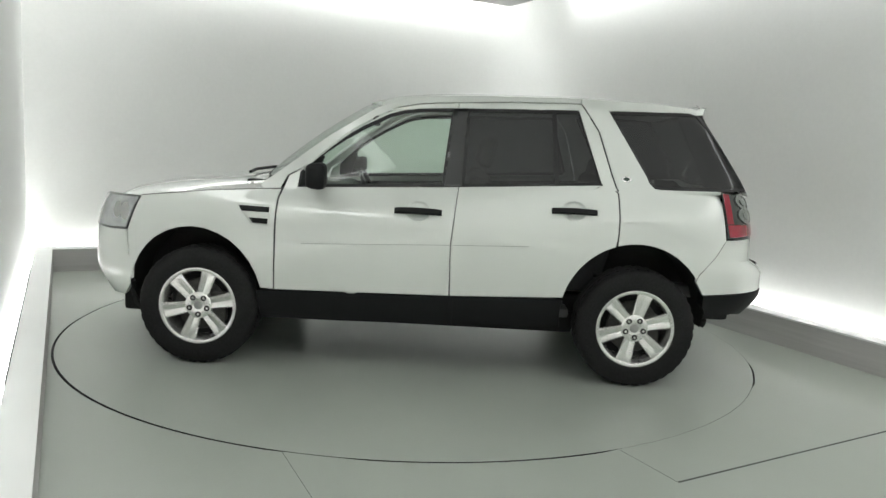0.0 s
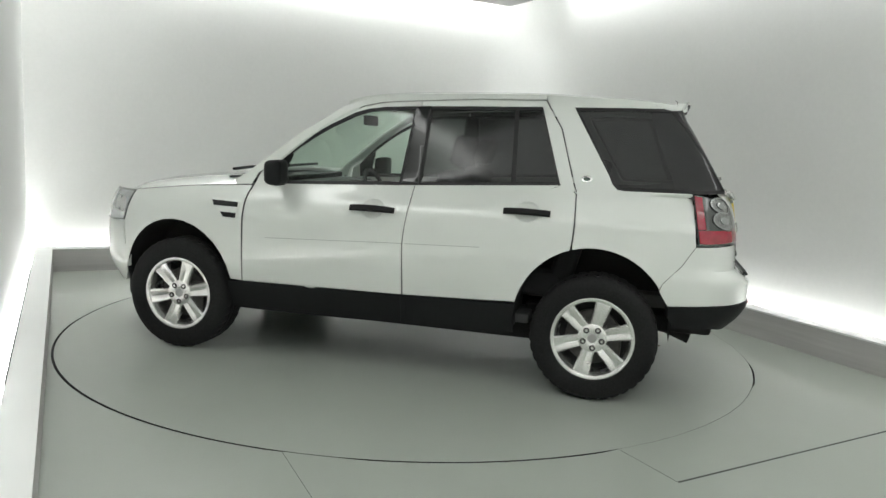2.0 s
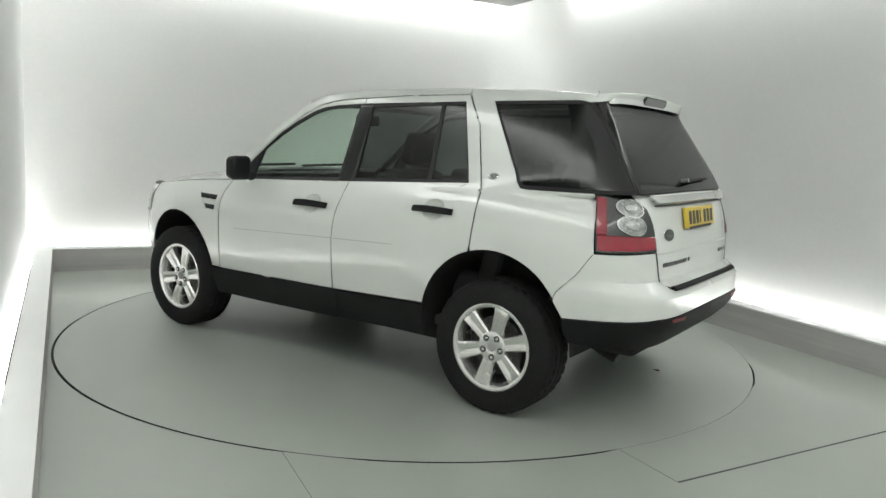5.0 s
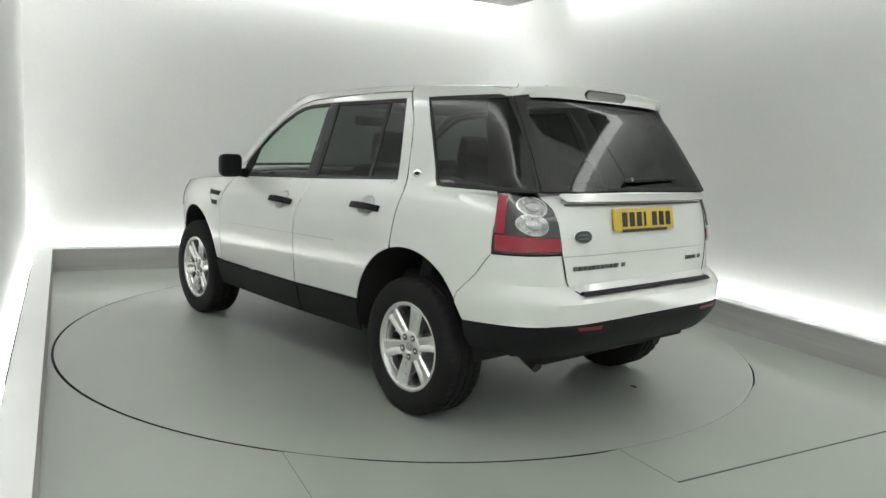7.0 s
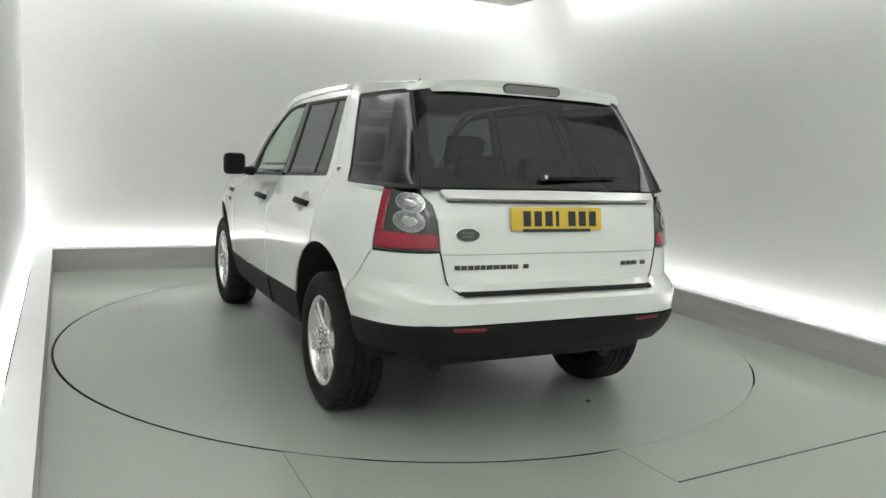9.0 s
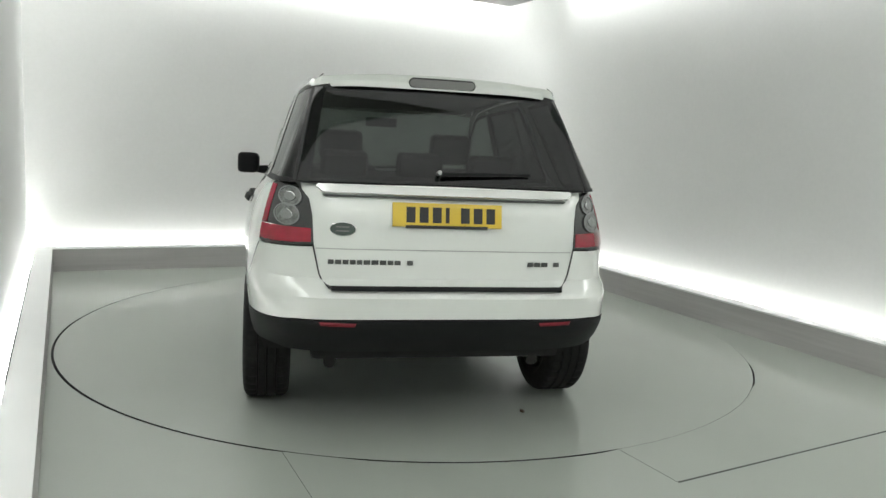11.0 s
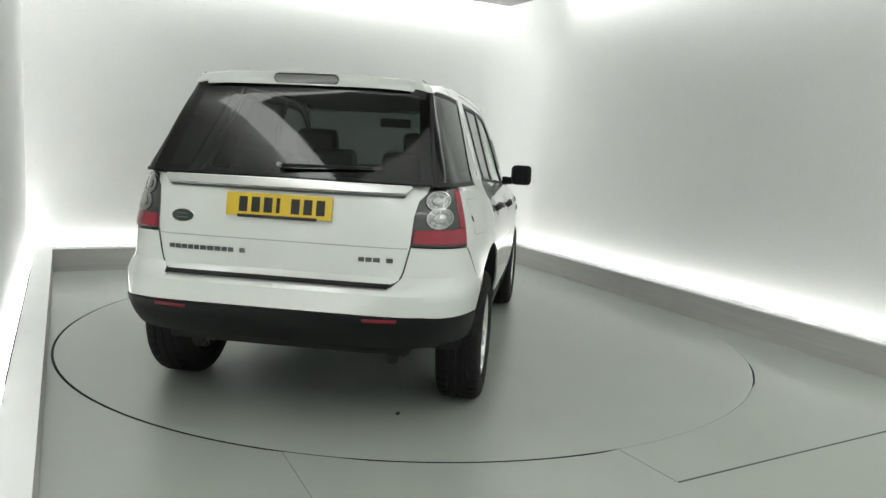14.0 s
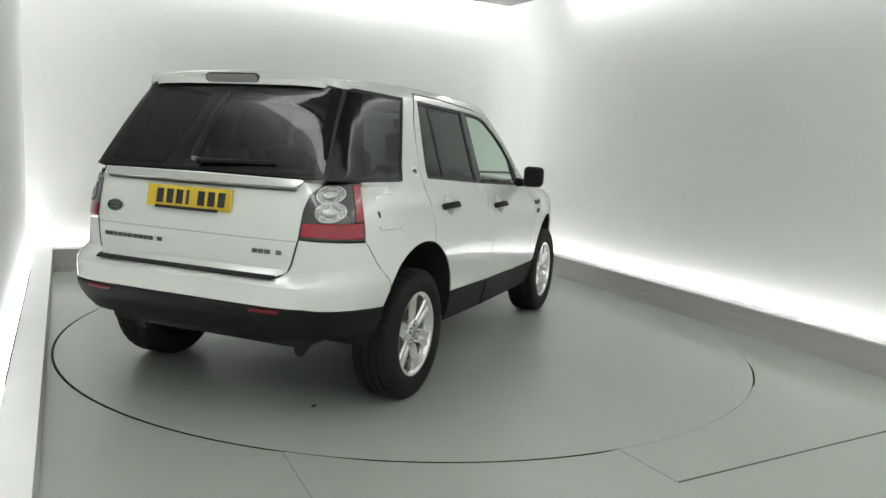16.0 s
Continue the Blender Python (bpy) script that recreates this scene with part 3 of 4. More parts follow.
    # black sill cladding
    sill = S((.975, .462), (.86, .470), (-.2, .488), (-.885, .508), (-.872, .42), (-.88, .325), (-.2, .30), (.5, .287), (.95, .285), (.965, .37))
    part("sill", sheet(sill, s, -0.004, 0.06, 0.006), BLACK, car, "black plastic sill")
    part("sill_joint", sheet(S((-.19, .478), (-.19, .31), (-.225, .31), (-.225, .478)), s, 0.006, 0.012, 0.003), BLACK, car, "raised block on the black sill")
    # flat grey strips on the skin, drawn for the shade of the door crease
    part("door_crease_shade", sheet(S((.70, .770), (.0, .800), (-.19, .807), (-.19, .8035), (.0, .7965), (.70, .7665)), s, 0.0007, 0.0, 0.0), CREASE_SHADE, fd, "fine grey strip for the shade of the door crease")
    part("door_crease_shade", sheet(S((-.21, .8075), (-.66, .824), (-.66, .8205), (-.21, .804)), s, 0.0007, 0.0, 0.0), CREASE_SHADE, rd, "fine grey strip for the shade of the door crease")
    # door handles: black grip over a recess in the skin
    for owner, (x0, x1, z0) in zip((fd, rd), HANDLES):
        bm = bmesh.new()
        n = 14
        xs = [x0 + (x1 - x0) * k / n for k in range(n + 1)]
        rows = []
        for k, x in enumerate(xs):
            lift = 0.040 * math.sin(math.pi * min(1, max(0, (k + 0.8) / (n + 1.6)))) ** 0.45
            row = []
            for dz, o in ((-.0155, lift * 0.75), (-.011, lift), (.011, lift), (.0155, lift * 0.75), (.0155, lift * 0.3), (-.0155, lift * 0.3)):
                p = skin(unroll("s", x, z0 + dz), z0 + dz, o)
                row.append(bm.verts.new((p.x, p.y * s, p.z)))
            rows.append(row)
        for a, b in zip(rows, rows[1:]):
            for k in range(6):
                bm.faces.new((a[k], a[(k + 1) % 6], b[(k + 1) % 6], b[k]))
        bm.faces.new(rows[0])
        bm.faces.new(rows[-1])
        bmesh.ops.recalc_face_normals(bm, faces=bm.faces[:])
        part("door_handle", bm, BLACK, owner, "black plastic door handle")
    # inner door trim below the windows, floor side and arch liners
    inner = S((.94, 1.07), (.3, 1.10), (-1.1, 1.17), (-1.80, 1.18), (-1.82, .93), (-1.66, .74)) + arc(RARCH[0], RARCH[1], .47, .47, 138, 6) + S((-.84, .32), (.90, .30)) + \
        arc(FARCH[0], FARCH[1], .46, .485, 175, 20)[0:] + S((1.76, .72), (1.70, .96), (1.3, 1.02))
    part("inner_trim", sheet(inner, s, -0.05, 0.0, 0.0), TRIM, car, "dark inner panel behind the doors")
    for cx, cz, rx, rz in (FARCH, RARCH):
        bm = bmesh.new()
        rows = []
        for k in range(21):
            a = radians(-8 + 196 * k / 20)
            x, z = cx + (rx + .006) * math.cos(a), cz + (rz + .006) * math.sin(a)
            y = side_y(x, max(z, .3)) - 0.012
            rows.append([bm.verts.new((x, s * yy, z)) for yy in (y, .60, .50)] + [bm.verts.new((cx, s * .50, .36))])
        for a, b in zip(rows, rows[1:]):
            for k in range(3):
                if k < 2:
                    bm.faces.new((a[k], a[k + 1], b[k + 1], b[k]))
                else:
                    bm.faces.new((a[2], b[2], a[3]))
        part("arch_liner", bm, LINER, car, "black wheel arch liner")
    # mirror
    mz, my, mx = 1.178, 1.000, .60
    bm = boxed(mx - .045, mx + .07, s * (my - .078), s * (my + .078), mz - .082, mz + .082, 0.045, seg=5)
    for v in bm.verts:
        k = (v.co.x - mx + .045) / .13
        v.co.y += -s * 0.02 * k
        v.co.z += (mz - v.co.z) * 0.16 * k
    mir = part("door_mirror", bm, BLACK, car, "black door mirror housing")
    part("mirror_glass", boxed(mx - .043, mx - .038, s * (my - .048), s * (my + .048), mz - .052, mz + .054, 0.0024), GLOSS_MIRROR, mir, "mirror glass")
    part("mirror_arm", tube(bmesh.new(), [(mx + .05, s * .85, 1.125), (mx + .03, s * .91, 1.128), (mx + .03, s * .96, 1.14)], [.035, .028, .025], 12), BLACK, mir)
    part("mirror_foot", sheet(S((.748, 1.10), (.735, 1.195), (.625, 1.30), (.60, 1.29), (.655, 1.12)), s, -0.004, 0.01, 0.002), BLACK, mir, "black triangle at the mirror's foot")
    # oval badge on the pillar
    b0 = [("s", -1.232 + .032 * math.cos(k * math.pi / 12), 1.243 + .018 * math.sin(k * math.pi / 12)) for k in range(24)]
    bd = part("pillar_badge", sheet(b0, s, 0.004, 0.004, 0.001), CHROME, q, "small oval badge with a bright rim")
    b1 = [("s", -1.232 + .020 * math.cos(k * math.pi / 12), 1.243 + .0105 * math.sin(k * math.pi / 12)) for k in range(24)]
    part("badge_field", sheet(b1, s, 0.0055, 0.001, 0.0), BADGE_GREEN, bd)
    LOW_TAIL["on"] = True
    # tail lamp: smoked body, red foot and outer band, two round clear lenses
    lamp = S((-1.815, 1.190), (-1.860, .918)) + R((.84, .916), (.622, .926), (.630, 1.06), (.645, 1.13), (.700, 1.196))
    tl = part("tail_lamp", sheet(lamp, s, 0.006, 0.06, 0.004, 0.03), LAMP_DARK, car, "smoked tail lamp with red and clear lenses")
    red_low = S((-1.853, 1.0), (-1.866, .928)) + R((.84, .926), (.632, .936), (.634, .998), (.80, 1.0))
    part("red_lens", sheet(red_low, s, 0.010, 0.006, 0.003, 0.03), RED, tl, "red lower lens")
    red_side = S((-1.818, 1.184), (-1.851, 1.004), (-1.897, 1.004), (-1.861, 1.178))
    part("red_lens", sheet(red_side, s, 0.010, 0.006, 0.003, 0.03), RED, tl, "red outer lens")
    for cx, cz, rr in ((.722, 1.131, .047), (.736, 1.051, .052)):
        ring = [("r", cx + rr * math.cos(k * math.pi / 16), cz + rr * 0.88 * math.sin(k * math.pi / 16)) for k in range(32)]
        ln = part("clear_lens", sheet(ring, s, 0.0105 + .002 * (cz < 1.1), 0.008, 0.004, 0.025), LAMP_CLEAR, tl, "round clear lens")
        part("lens_rim", band(ring, 0.006, s, 0.0140, 0.006), LAMP_RIM, ln, "pale rim of the lens")
        dot = [("r", cx + rr * .5 * math.cos(k * math.pi / 12), cz + rr * .42 * math.sin(k * math.pi / 12)) for k in range(24)]
        part("bulb_ring", sheet(dot, s, 0.0165, 0.004, 0.002, 0.025), LAMP_RIM, ln)
    LOW_TAIL["on"] = False
    if s < 0:
        flap = S((-1.56, 1.12), (-1.56, .975), (-1.575, .96), (-1.735, .96), (-1.75, .975), (-1.725, 1.115), (-1.71, 1.13), (-1.575, 1.13))
        part("flap_gap", band(flap, 0.0028, s, 0.0005, 0.004), BADGE_GREY, q, "thin gap round the fuel flap")
        part("fuel_flap", sheet(flap, s, 0.0004, 0.0, 0.0), PAINT, q, "white fuel filler flap")
        part("flap_catch", sheet(S((-1.742, 1.052), (-1.742, 1.022), (-1.728, 1.022), (-1.728, 1.052)), s, 0.003, 0.004, 0.001), BLACK, q, "dark finger notch of the fuel flap")
    # headlamp
    hl = S((1.727, .988), (1.798, .795), (1.92, .787)) + [("f", .50, .80), ("f", .46, .955), ("f", .62, .985)]
    lamp_f = part("headlamp", sheet(hl, s, 0.004, 0.02, 0.003, 0.03), HEADLAMP, car, "clear headlamp")
    part("lamp_frame", band(hl, 0.011, s, 0.005, 0.012), BADGE_GREY, lamp_f, "dark edge of the headlamp")
    for cx, cz, rx, rz in ((1.815, .895, .034, .052), (1.872, .90, .030, .050)):
        eye = [("s", cx + rx * math.cos(k * math.pi / 10), cz + rz * math.sin(k * math.pi / 10)) for k in range(20)]
        part("lamp_bowl", sheet(eye, s, 0.007, 0.003, 0.002, 0.03), CHROME, lamp_f, "bright reflector bowl")


def build_ends(car):
    # tailgate
    tg = R((.684, 1.200), (.628, .925), (.600, .80), (.585, .765), (.555, .745), (0, .742), (-.555, .745), (-.585, .765), (-.600, .80), (-.628, .925), (-.684, 1.200), (0, 1.206))
    LOW_TAIL["on"] = True
    gate = part("tailgate", sheet(tg), PAINT, car)
    for s in (1, -1):
        edge = [(.629, .926), (.601, .80), (.586, .765), (.553, .744)]
        strip = R(*edge, *[(y - .007, z + .001) for y, z in edge[::-1]])
        part("shut_line", sheet(strip, s, 0.0022, 0.003, 0.0, 0.02), SEAL, gate, "dark gap between tailgate and bumper")
    # thin flat line, its grey put in for the shade of a slight crease
    part("tailgate_crease_shade", sheet(R((.612, .914), (-.612, .914), (-.612, .909), (.612, .909)), 1, 0.0008, 0.001, 0.0), CREASE_SHADE, gate, "thin grey line for the shade of a tailgate crease")
    LOW_TAIL["on"] = False
    rg = R((.700, 1.210), (0, 1.214), (-.700, 1.210), (-.620, 1.653), (0, 1.666), (.620, 1.653))
    part("rear_window", sheet(rg, 1, -0.006, 0.004, 0.0), GLASS_BACK, gate, "dark privacy rear glass")
    part("window_seal", band(rg, 0.03, 1, -0.0125, 0.010), GLOSS_BLACK, gate, "black border of the rear glass")
    for s in (1, -1):
        part("glass_border", sheet(R((.70, 1.212), (.645, 1.213), (.568, 1.656), (.62, 1.653)), s, -0.0125, 0.003, 0.0), GLOSS_BLACK, gate, "black border at the side of the rear glass")
    # spoiler lip with brake lamp
    sp = R((.600, 1.698), (.630, 1.676), (.632, 1.652), (.55, 1.663), (.3, 1.671), (0, 1.674), (-.3, 1.671), (-.55, 1.663), (-.632, 1.652), (-.630, 1.676), (-.600, 1.698), (-.3, 1.722), (0, 1.728), (.3, 1.722))
    spo = part("roof_spoiler", sheet(sp, 1, 0.0, 0.02, 0.004), PAINT, gate)
    bl = [("r", math.copysign(.14, math.cos(a)) + .026 * math.cos(a), 1.694 + .021 * math.sin(a)) for a in [(k + .5) * math.pi / 8 for k in range(16)]]
    brake = part("brake_lamp", sheet(bl, 1, 0.012, 0.025, 0.005, 0.03), LAMP_HIGH, spo, "grey high-level brake lamp in a dark frame")
    part("lamp_frame", band(bl, 0.0045, 1, 0.0135, 0.02), SEAL, brake, "dark frame of the brake lamp")
    # silver strip over the plate
    LOW_TAIL["on"] = True
    st = R((.600, 1.188), (.612, 1.176), (.58, 1.152), (0, 1.150), (-.58, 1.152), (-.612, 1.176), (-.600, 1.188))
    part("tailgate_strip", sheet(st, 1, 0.030, 0.034, 0.006), STRIP, gate, "bright silver strip across the tailgate")
    # raised bar whose grey gives the dark shade under the silver strip
    groove = R((.585, 1.149), (.565, 1.141), (0, 1.139), (-.565, 1.141), (-.585, 1.149))
    part("strip_shade", sheet(groove, 1, 0.012, 0.012, 0.002), BADGE_GREY, gate, "grey bar for the shade below the silver strip")
    LOW_TAIL["on"] = False
    # number plate with plain bars
    def plate_m(z):
        return Matrix.Translation((-by_height(REAR, z) - 0.012, 0.012, z)) @ Matrix.Rotation(radians(10), 4, "Y")
    pm = plate_m(1.075)
    pl = part("number_plate", boxed(-.006, .006, -.26, .26, -.0555, .0555, 0.003, pm), YELLOW, gate, "yellow number plate with black bars")
    widths = [.042, .042, .042, .018, None, .042, .042, .042]
    y = .196
    for w in widths:
        if w is None:
            y -= .035
            continue
        part("plate_bar", boxed(-.0072, -.0060, y - w, y, -.036, .036, 0.0, pm), INK_AND_SHADE, pl)
        y -= w + .0195
    part("plate_footer", boxed(-.0078, -.0060, -.19, .20, -.063, -.048, 0.0, pm), INK_AND_SHADE, pl, "black strip at the plate's foot")
    # badges
    o0 = [("r", .494 + .060 * math.cos(k * math.pi / 14), 1.001 + .032 * math.sin(k * math.pi / 14)) for k in range(28)]
    bd = part("tailgate_badge", sheet(o0, 1, 0.007, 0.007, 0.002, 0.03), CHROME, gate, "oval dark green badge with a bright rim")
    o1 = [("r", 0.494 + .0565 * math.cos(k * math.pi / 14), 1.001 + .029 * math.sin(k * math.pi / 14)) for k in range(28)]
    part("badge_field", sheet(o1, 1, 0.0085, 0.001, 0.0, 0.03), BADGE_GREEN, bd)
    for z in (1.010, .992):
        part("badge_bar", sheet(R((.524, z + .0025), (.524, z - .0025), (.466, z - .0025), (.466, z + .0025)), 1, 0.0098, 0.001, 0.0), BADGE_GREY, bd)
    def letters(y0, widths, z, h):
        y = y0
        for w in widths:
            if w > 0:
                part("badge_letter", sheet(R((y, z + h / 2), (y, z - h / 2), (y - w, z - h / 2), (y - w, z + h / 2)), 1, 0.006, 0.005, 0.001, 0.05), BADGE_GREY, gate)
            y -= abs(w) + 0.006
    letters(.558, [.026, .028, .026, .026, .024, .030, .032, .030, .026, .028, -.018, .028], .853, .021)
    letters(-.385, [.028, .030, .032, -.018, .030], .853, .021)
    # wiper
    wm = part("rear_wiper", tube(bmesh.new(), [(rear_x(.03, 1.262) - .022, .03, 1.262), (rear_x(-.15, 1.275) - .022, -.15, 1.268), (rear_x(-.41, 1.285) - .018, -.41, 1.272)], [.011, .008, .005]), BLACK, gate, "black rear wiper")
    part("wiper_boss", tube(bmesh.new(), [(rear_x(.04, 1.262) + .005, .045, 1.262), (rear_x(.04, 1.262) - .034, .045, 1.270)], .011, 14), CAP_GREY, wm)
    # bumper
    bump_half = S((-1.678, .654), (-1.695, .702), (-1.785, .803), (-1.849, .907)) + R((.84, .908), (.614, .918), (.596, .80), (.580, .762), (.553, .738))
    low_half = R((.42, .606), (.70, .604)) + S((-2.0, .590), (-1.728, .575))
    build_wrap(car, "rear_bumper", bump_half, low_half, PAINT, "white rear bumper", -0.002, 0.03)
    v_top = S((-1.730, .568), (-2.0, .583)) + R((.70, .597), (.42, .599))
    v_low = R((.45, .43), (.72, .435)) + S((-1.95, .45), (-1.86, .445), (-1.765, .45), (-1.735, .50))
    build_wrap(car, "bumper_valance", v_top, v_low, BLACK, "black plastic lower rear bumper", 0.002, 0.08)
    part("bumper_step", sheet(R((.548, .7435), (.545, .727), (-.545, .727), (-.548, .7435)), 1, 0.012, 0.05, 0.003), BLACK, car, "black tread strip on the rear bumper")
    for s in (1, -1):
        part("reflector", sheet(R((.595, .594), (.43, .589), (.437, .573), (.588, .577)), s, 0.006, 0.006, 0.002), RED_DARK, car, "red bumper reflector")
        part("tailpipe", tube(bmesh.new(), [(-1.55, s * .48, .39), (-1.75, s * .50, .36), (-1.82, s * .515, .338), (-1.885, s * .52, .316)], [.026, .028, .030, .031], 14), PIPE, car, "dull steel tailpipe turned down")
    # nose
    nose = S((1.76, .595), (1.79, .63), (1.798, .785), (1.92, .778)) + [("f", .50, .79)]
    nose_low = [("f", .45, .34)] + S((1.85, .36), (1.79, .44), (1.775, .53))
    build_wrap(car, "front_bumper", nose, nose_low, PAINT, "white front bumper", 0.0, 0.03, True)
    part("grille", boxed(1.96, 2.06, -.45, .45, .80, .95, 0.02), BLACK, car, "dark grille")
    for s in (1, -1):
        part("air_dam", sheet(S((1.785, .47), (1.80, .36), (1.80, .30), (1.77, .26), (1.755, .30)), s, 0, 0.03), BLACK, car, "black flap before the front wheel")


def build_wrap(car, name, half_top, half_low, mat, label, off, thick, front=False):
    """A panel that wraps a whole end of the car, from wheel arch to wheel arch: one half and its mirror image, joined in the middle."""
    kind = "f" if front else "r"
    top_mid, low_mid = half_top[-1], half_low[0]
    pts = half_top + [(kind, 0.0, top_mid[2]), (kind, 0.0, low_mid[2])] + half_low
    bm = sheet(pts, 1, off, thick, 0.0)
    other = sheet(pts, -1, off, thick, 0.0)
    me = bpy.data.meshes.new("half")
    other.to_mesh(me)
    other.free()
    bm.from_mesh(me)
    bpy.data.meshes.remove(me)
    dead = [f for f in bm.faces if all(abs(v.co.y) < 1e-4 for v in f.verts)]
    bmesh.ops.delete(bm, geom=dead, context="FACES")
    bmesh.ops.remove_doubles(bm, verts=[v for v in bm.verts if abs(v.co.y) < 1e-4], dist=2e-3)
    part(name, bm, mat, car, label)


def build_top(car):
    # roof
    bm = bmesh.new()
    nx, ny = 46, 24
    rows = []
    for i in range(nx + 1):
        row = []
        for j in range(ny + 1):
            k = -1 + 2 * j / ny
            bow = 0.14 * (1 - k * k)
            f = i / nx
            back = rear_x(0.60 * k, 1.70)
            x = back + (0.27 + bow - back) * f
            xe = -1.73 + (0.24 + 1.73) * f
            ze = roof_z(xe)
            w = side_y(xe, ze) + 0.002
            rise = 0.020 * min(1, (1 - f) * 3.5 + .35) * min(1, f * 5 + 0.72)
            w *= 1 - 0.05 * max(0.0, 1 - f * 9) ** 2
            row.append(bm.verts.new((x, w * k, ze + rise * (1 - abs(k) ** 6) + 0.001)))
        rows.append(row)
    for a, b in zip(rows, rows[1:]):
        for j in range(ny):
            bm.faces.new((a[j], b[j], b[j + 1], a[j + 1]))
    bmesh.ops.recalc_face_normals(bm, faces=bm.faces[:])
    edge = [e for e in bm.edges if e.is_boundary]
    r = bmesh.ops.extrude_edge_only(bm, edges=edge)
    for v in r["geom"]:
        if isinstance(v, bmesh.types.BMVert):
            v.co.z -= 0.03
            v.co.y *= 0.985
    roof = part("roof", bm, PAINT, car, "white painted roof", angle=50)
    bm = bmesh.new()
    rows = [[bm.verts.new((x, y, roof_z(x) - 0.035 + 0.02 * (1 - (y / .6) ** 2))) for y in (-.6, -.3, 0, .3, .6)] for x in (-1.72, -1.2, -.6, 0, .2)]
    for a, b in zip(rows, rows[1:]):
        for j in range(4):
            bm.faces.new((a[j], b[j], b[j + 1], a[j + 1]))
    part("headliner", bm, HEADLINER, car, "pale cloth headliner")
    for y in (1, -1):
        part("tailgate_gap", tube(bmesh.new(), [(rear_x(.630, 1.664) - .001, y * .631, 1.661), (rear_x(.618, 1.678) + .001, y * .617, 1.677), (rear_x(.606, 1.69) + .003, y * .604, 1.690), (rear_x(.59, 1.70) + .03, y * .585, 1.705), (rear_x(.57, 1.70) + .06, y * .575, 1.713)], .0020, 6), SEAL, roof, "dark gap beside the tailgate")
    # windscreen
    edge_line = [(.905, 1.15), (.85, 1.20), (.715, 1.315), (.58, 1.418), (.44, 1.515), (.30, 1.603), (.20, 1.648)]
    bm = bmesh.new()
    rows = []
    for x, z in edge_line:
        w = side_y(x, z) - 0.012
        rows.append([bm.verts.new((x + 0.16 * (1 - k * k), w * k, z + 0.012 * (1 - k * k))) for k in [-1 + j / 8 for j in range(17)]])
    for a, b in zip(rows, rows[1:]):
        for j in range(16):
            bm.faces.new((a[j], a[j + 1], b[j + 1], b[j]))
    bmesh.ops.recalc_face_normals(bm, faces=bm.faces[:])
    part("windscreen", bm, GLASS_FRONT, car, "clear green-tinted windscreen")
    # bonnet
    bm = bmesh.new()
    rows = []
    for i in range(22):
        f = i / 21
        row = []
        for j in range(25):
            k = -1 + 2 * j / 24
            k = math.copysign(abs(k) ** 0.8, k)
            c = 0.90 + 0.17 * (1 - k * k)
            nose = front_x(0.80 * k, 1.0) - 0.02
            x = c + (nose - c) * f
            xs = min(x, 1.86)
            ze = 1.087 - 0.088 * (xs - .84) / 1.02
            w = side_y(xs, ze)
            z = ze + 0.062 * (1 - abs(k) ** 5) * (1 - f ** 5) + 0.03 * (1 - k * k) * (1 - f) - 0.05 * max(0, f - .85) / .15 * (1 - 0.4 * abs(k))
            row.append(bm.verts.new((x, w * k, z)))
        rows.append(row)
    for a, b in zip(rows, rows[1:]):
        for j in range(24):
            bm.faces.new((a[j], b[j], b[j + 1], a[j + 1]))
    bmesh.ops.recalc_face_normals(bm, faces=bm.faces[:])
    r = bmesh.ops.extrude_edge_only(bm, edges=[e for e in bm.edges if e.is_boundary])
    for v in r["geom"]:
        if isinstance(v, bmesh.types.BMVert):
            v.co.z -= 0.02
    part("bonnet", bm, PAINT, car, "white painted bonnet", angle=50)
    part("cowl", boxed(.86, 1.10, -.70, .70, 1.085, 1.125, 0.015), BLACK, car, "black cowl below the windscreen")
    for y in (.35, -.35):
        part("wiper_arm", tube(bmesh.new(), [(1.16 - .2 * abs(y), y + .3, 1.165), (1.13, y, 1.17), (1.14 - .2 * abs(y), y - .3, 1.18)], .010), BLACK, car, "black windscreen wiper")


def build_under(car):
    part("floor_pan", boxed(-1.0, 1.9, -.66, .66, .235, .37, 0.03), LINER, car, "black underside")
    part("rear_pan", boxed(-2.0, -.9, -.62, .62, .362, .46, 0.03), LINER, car, "black rear underside")
    part("boot_floor", boxed(-2.05, -.9, -.62, .62, .50, .58, 0.02), TRIM, car, "dark boot floor")
    part("cabin_floor", boxed(-.95, 1.0, -.78, .78, .36, .42, 0.02), TRIM, car, "dark cabin floor")
    part("rear_bulkhead", boxed(-2.00, -1.95, -.60, .60, .42, 1.12, 0.02), TRIM, car, "dark inner face of the tailgate")
    part("front_bulkhead", boxed(.92, .98, -.75, .75, .40, 1.08, 0.02), TRIM, car, "dark bulkhead")
    for x in (1.33, -1.33):
        part("axle", tube(bmesh.new(), [(x, -.70, .36), (x, .70, .36)], .045, 12), LINER, car, "black axle")
    part("silencer", tube(bmesh.new(), [(-1.60, -.42, .36), (-1.66, 0, .36), (-1.60, .42, .36)], .075, 16), PIPE, car, "dull steel silencer")


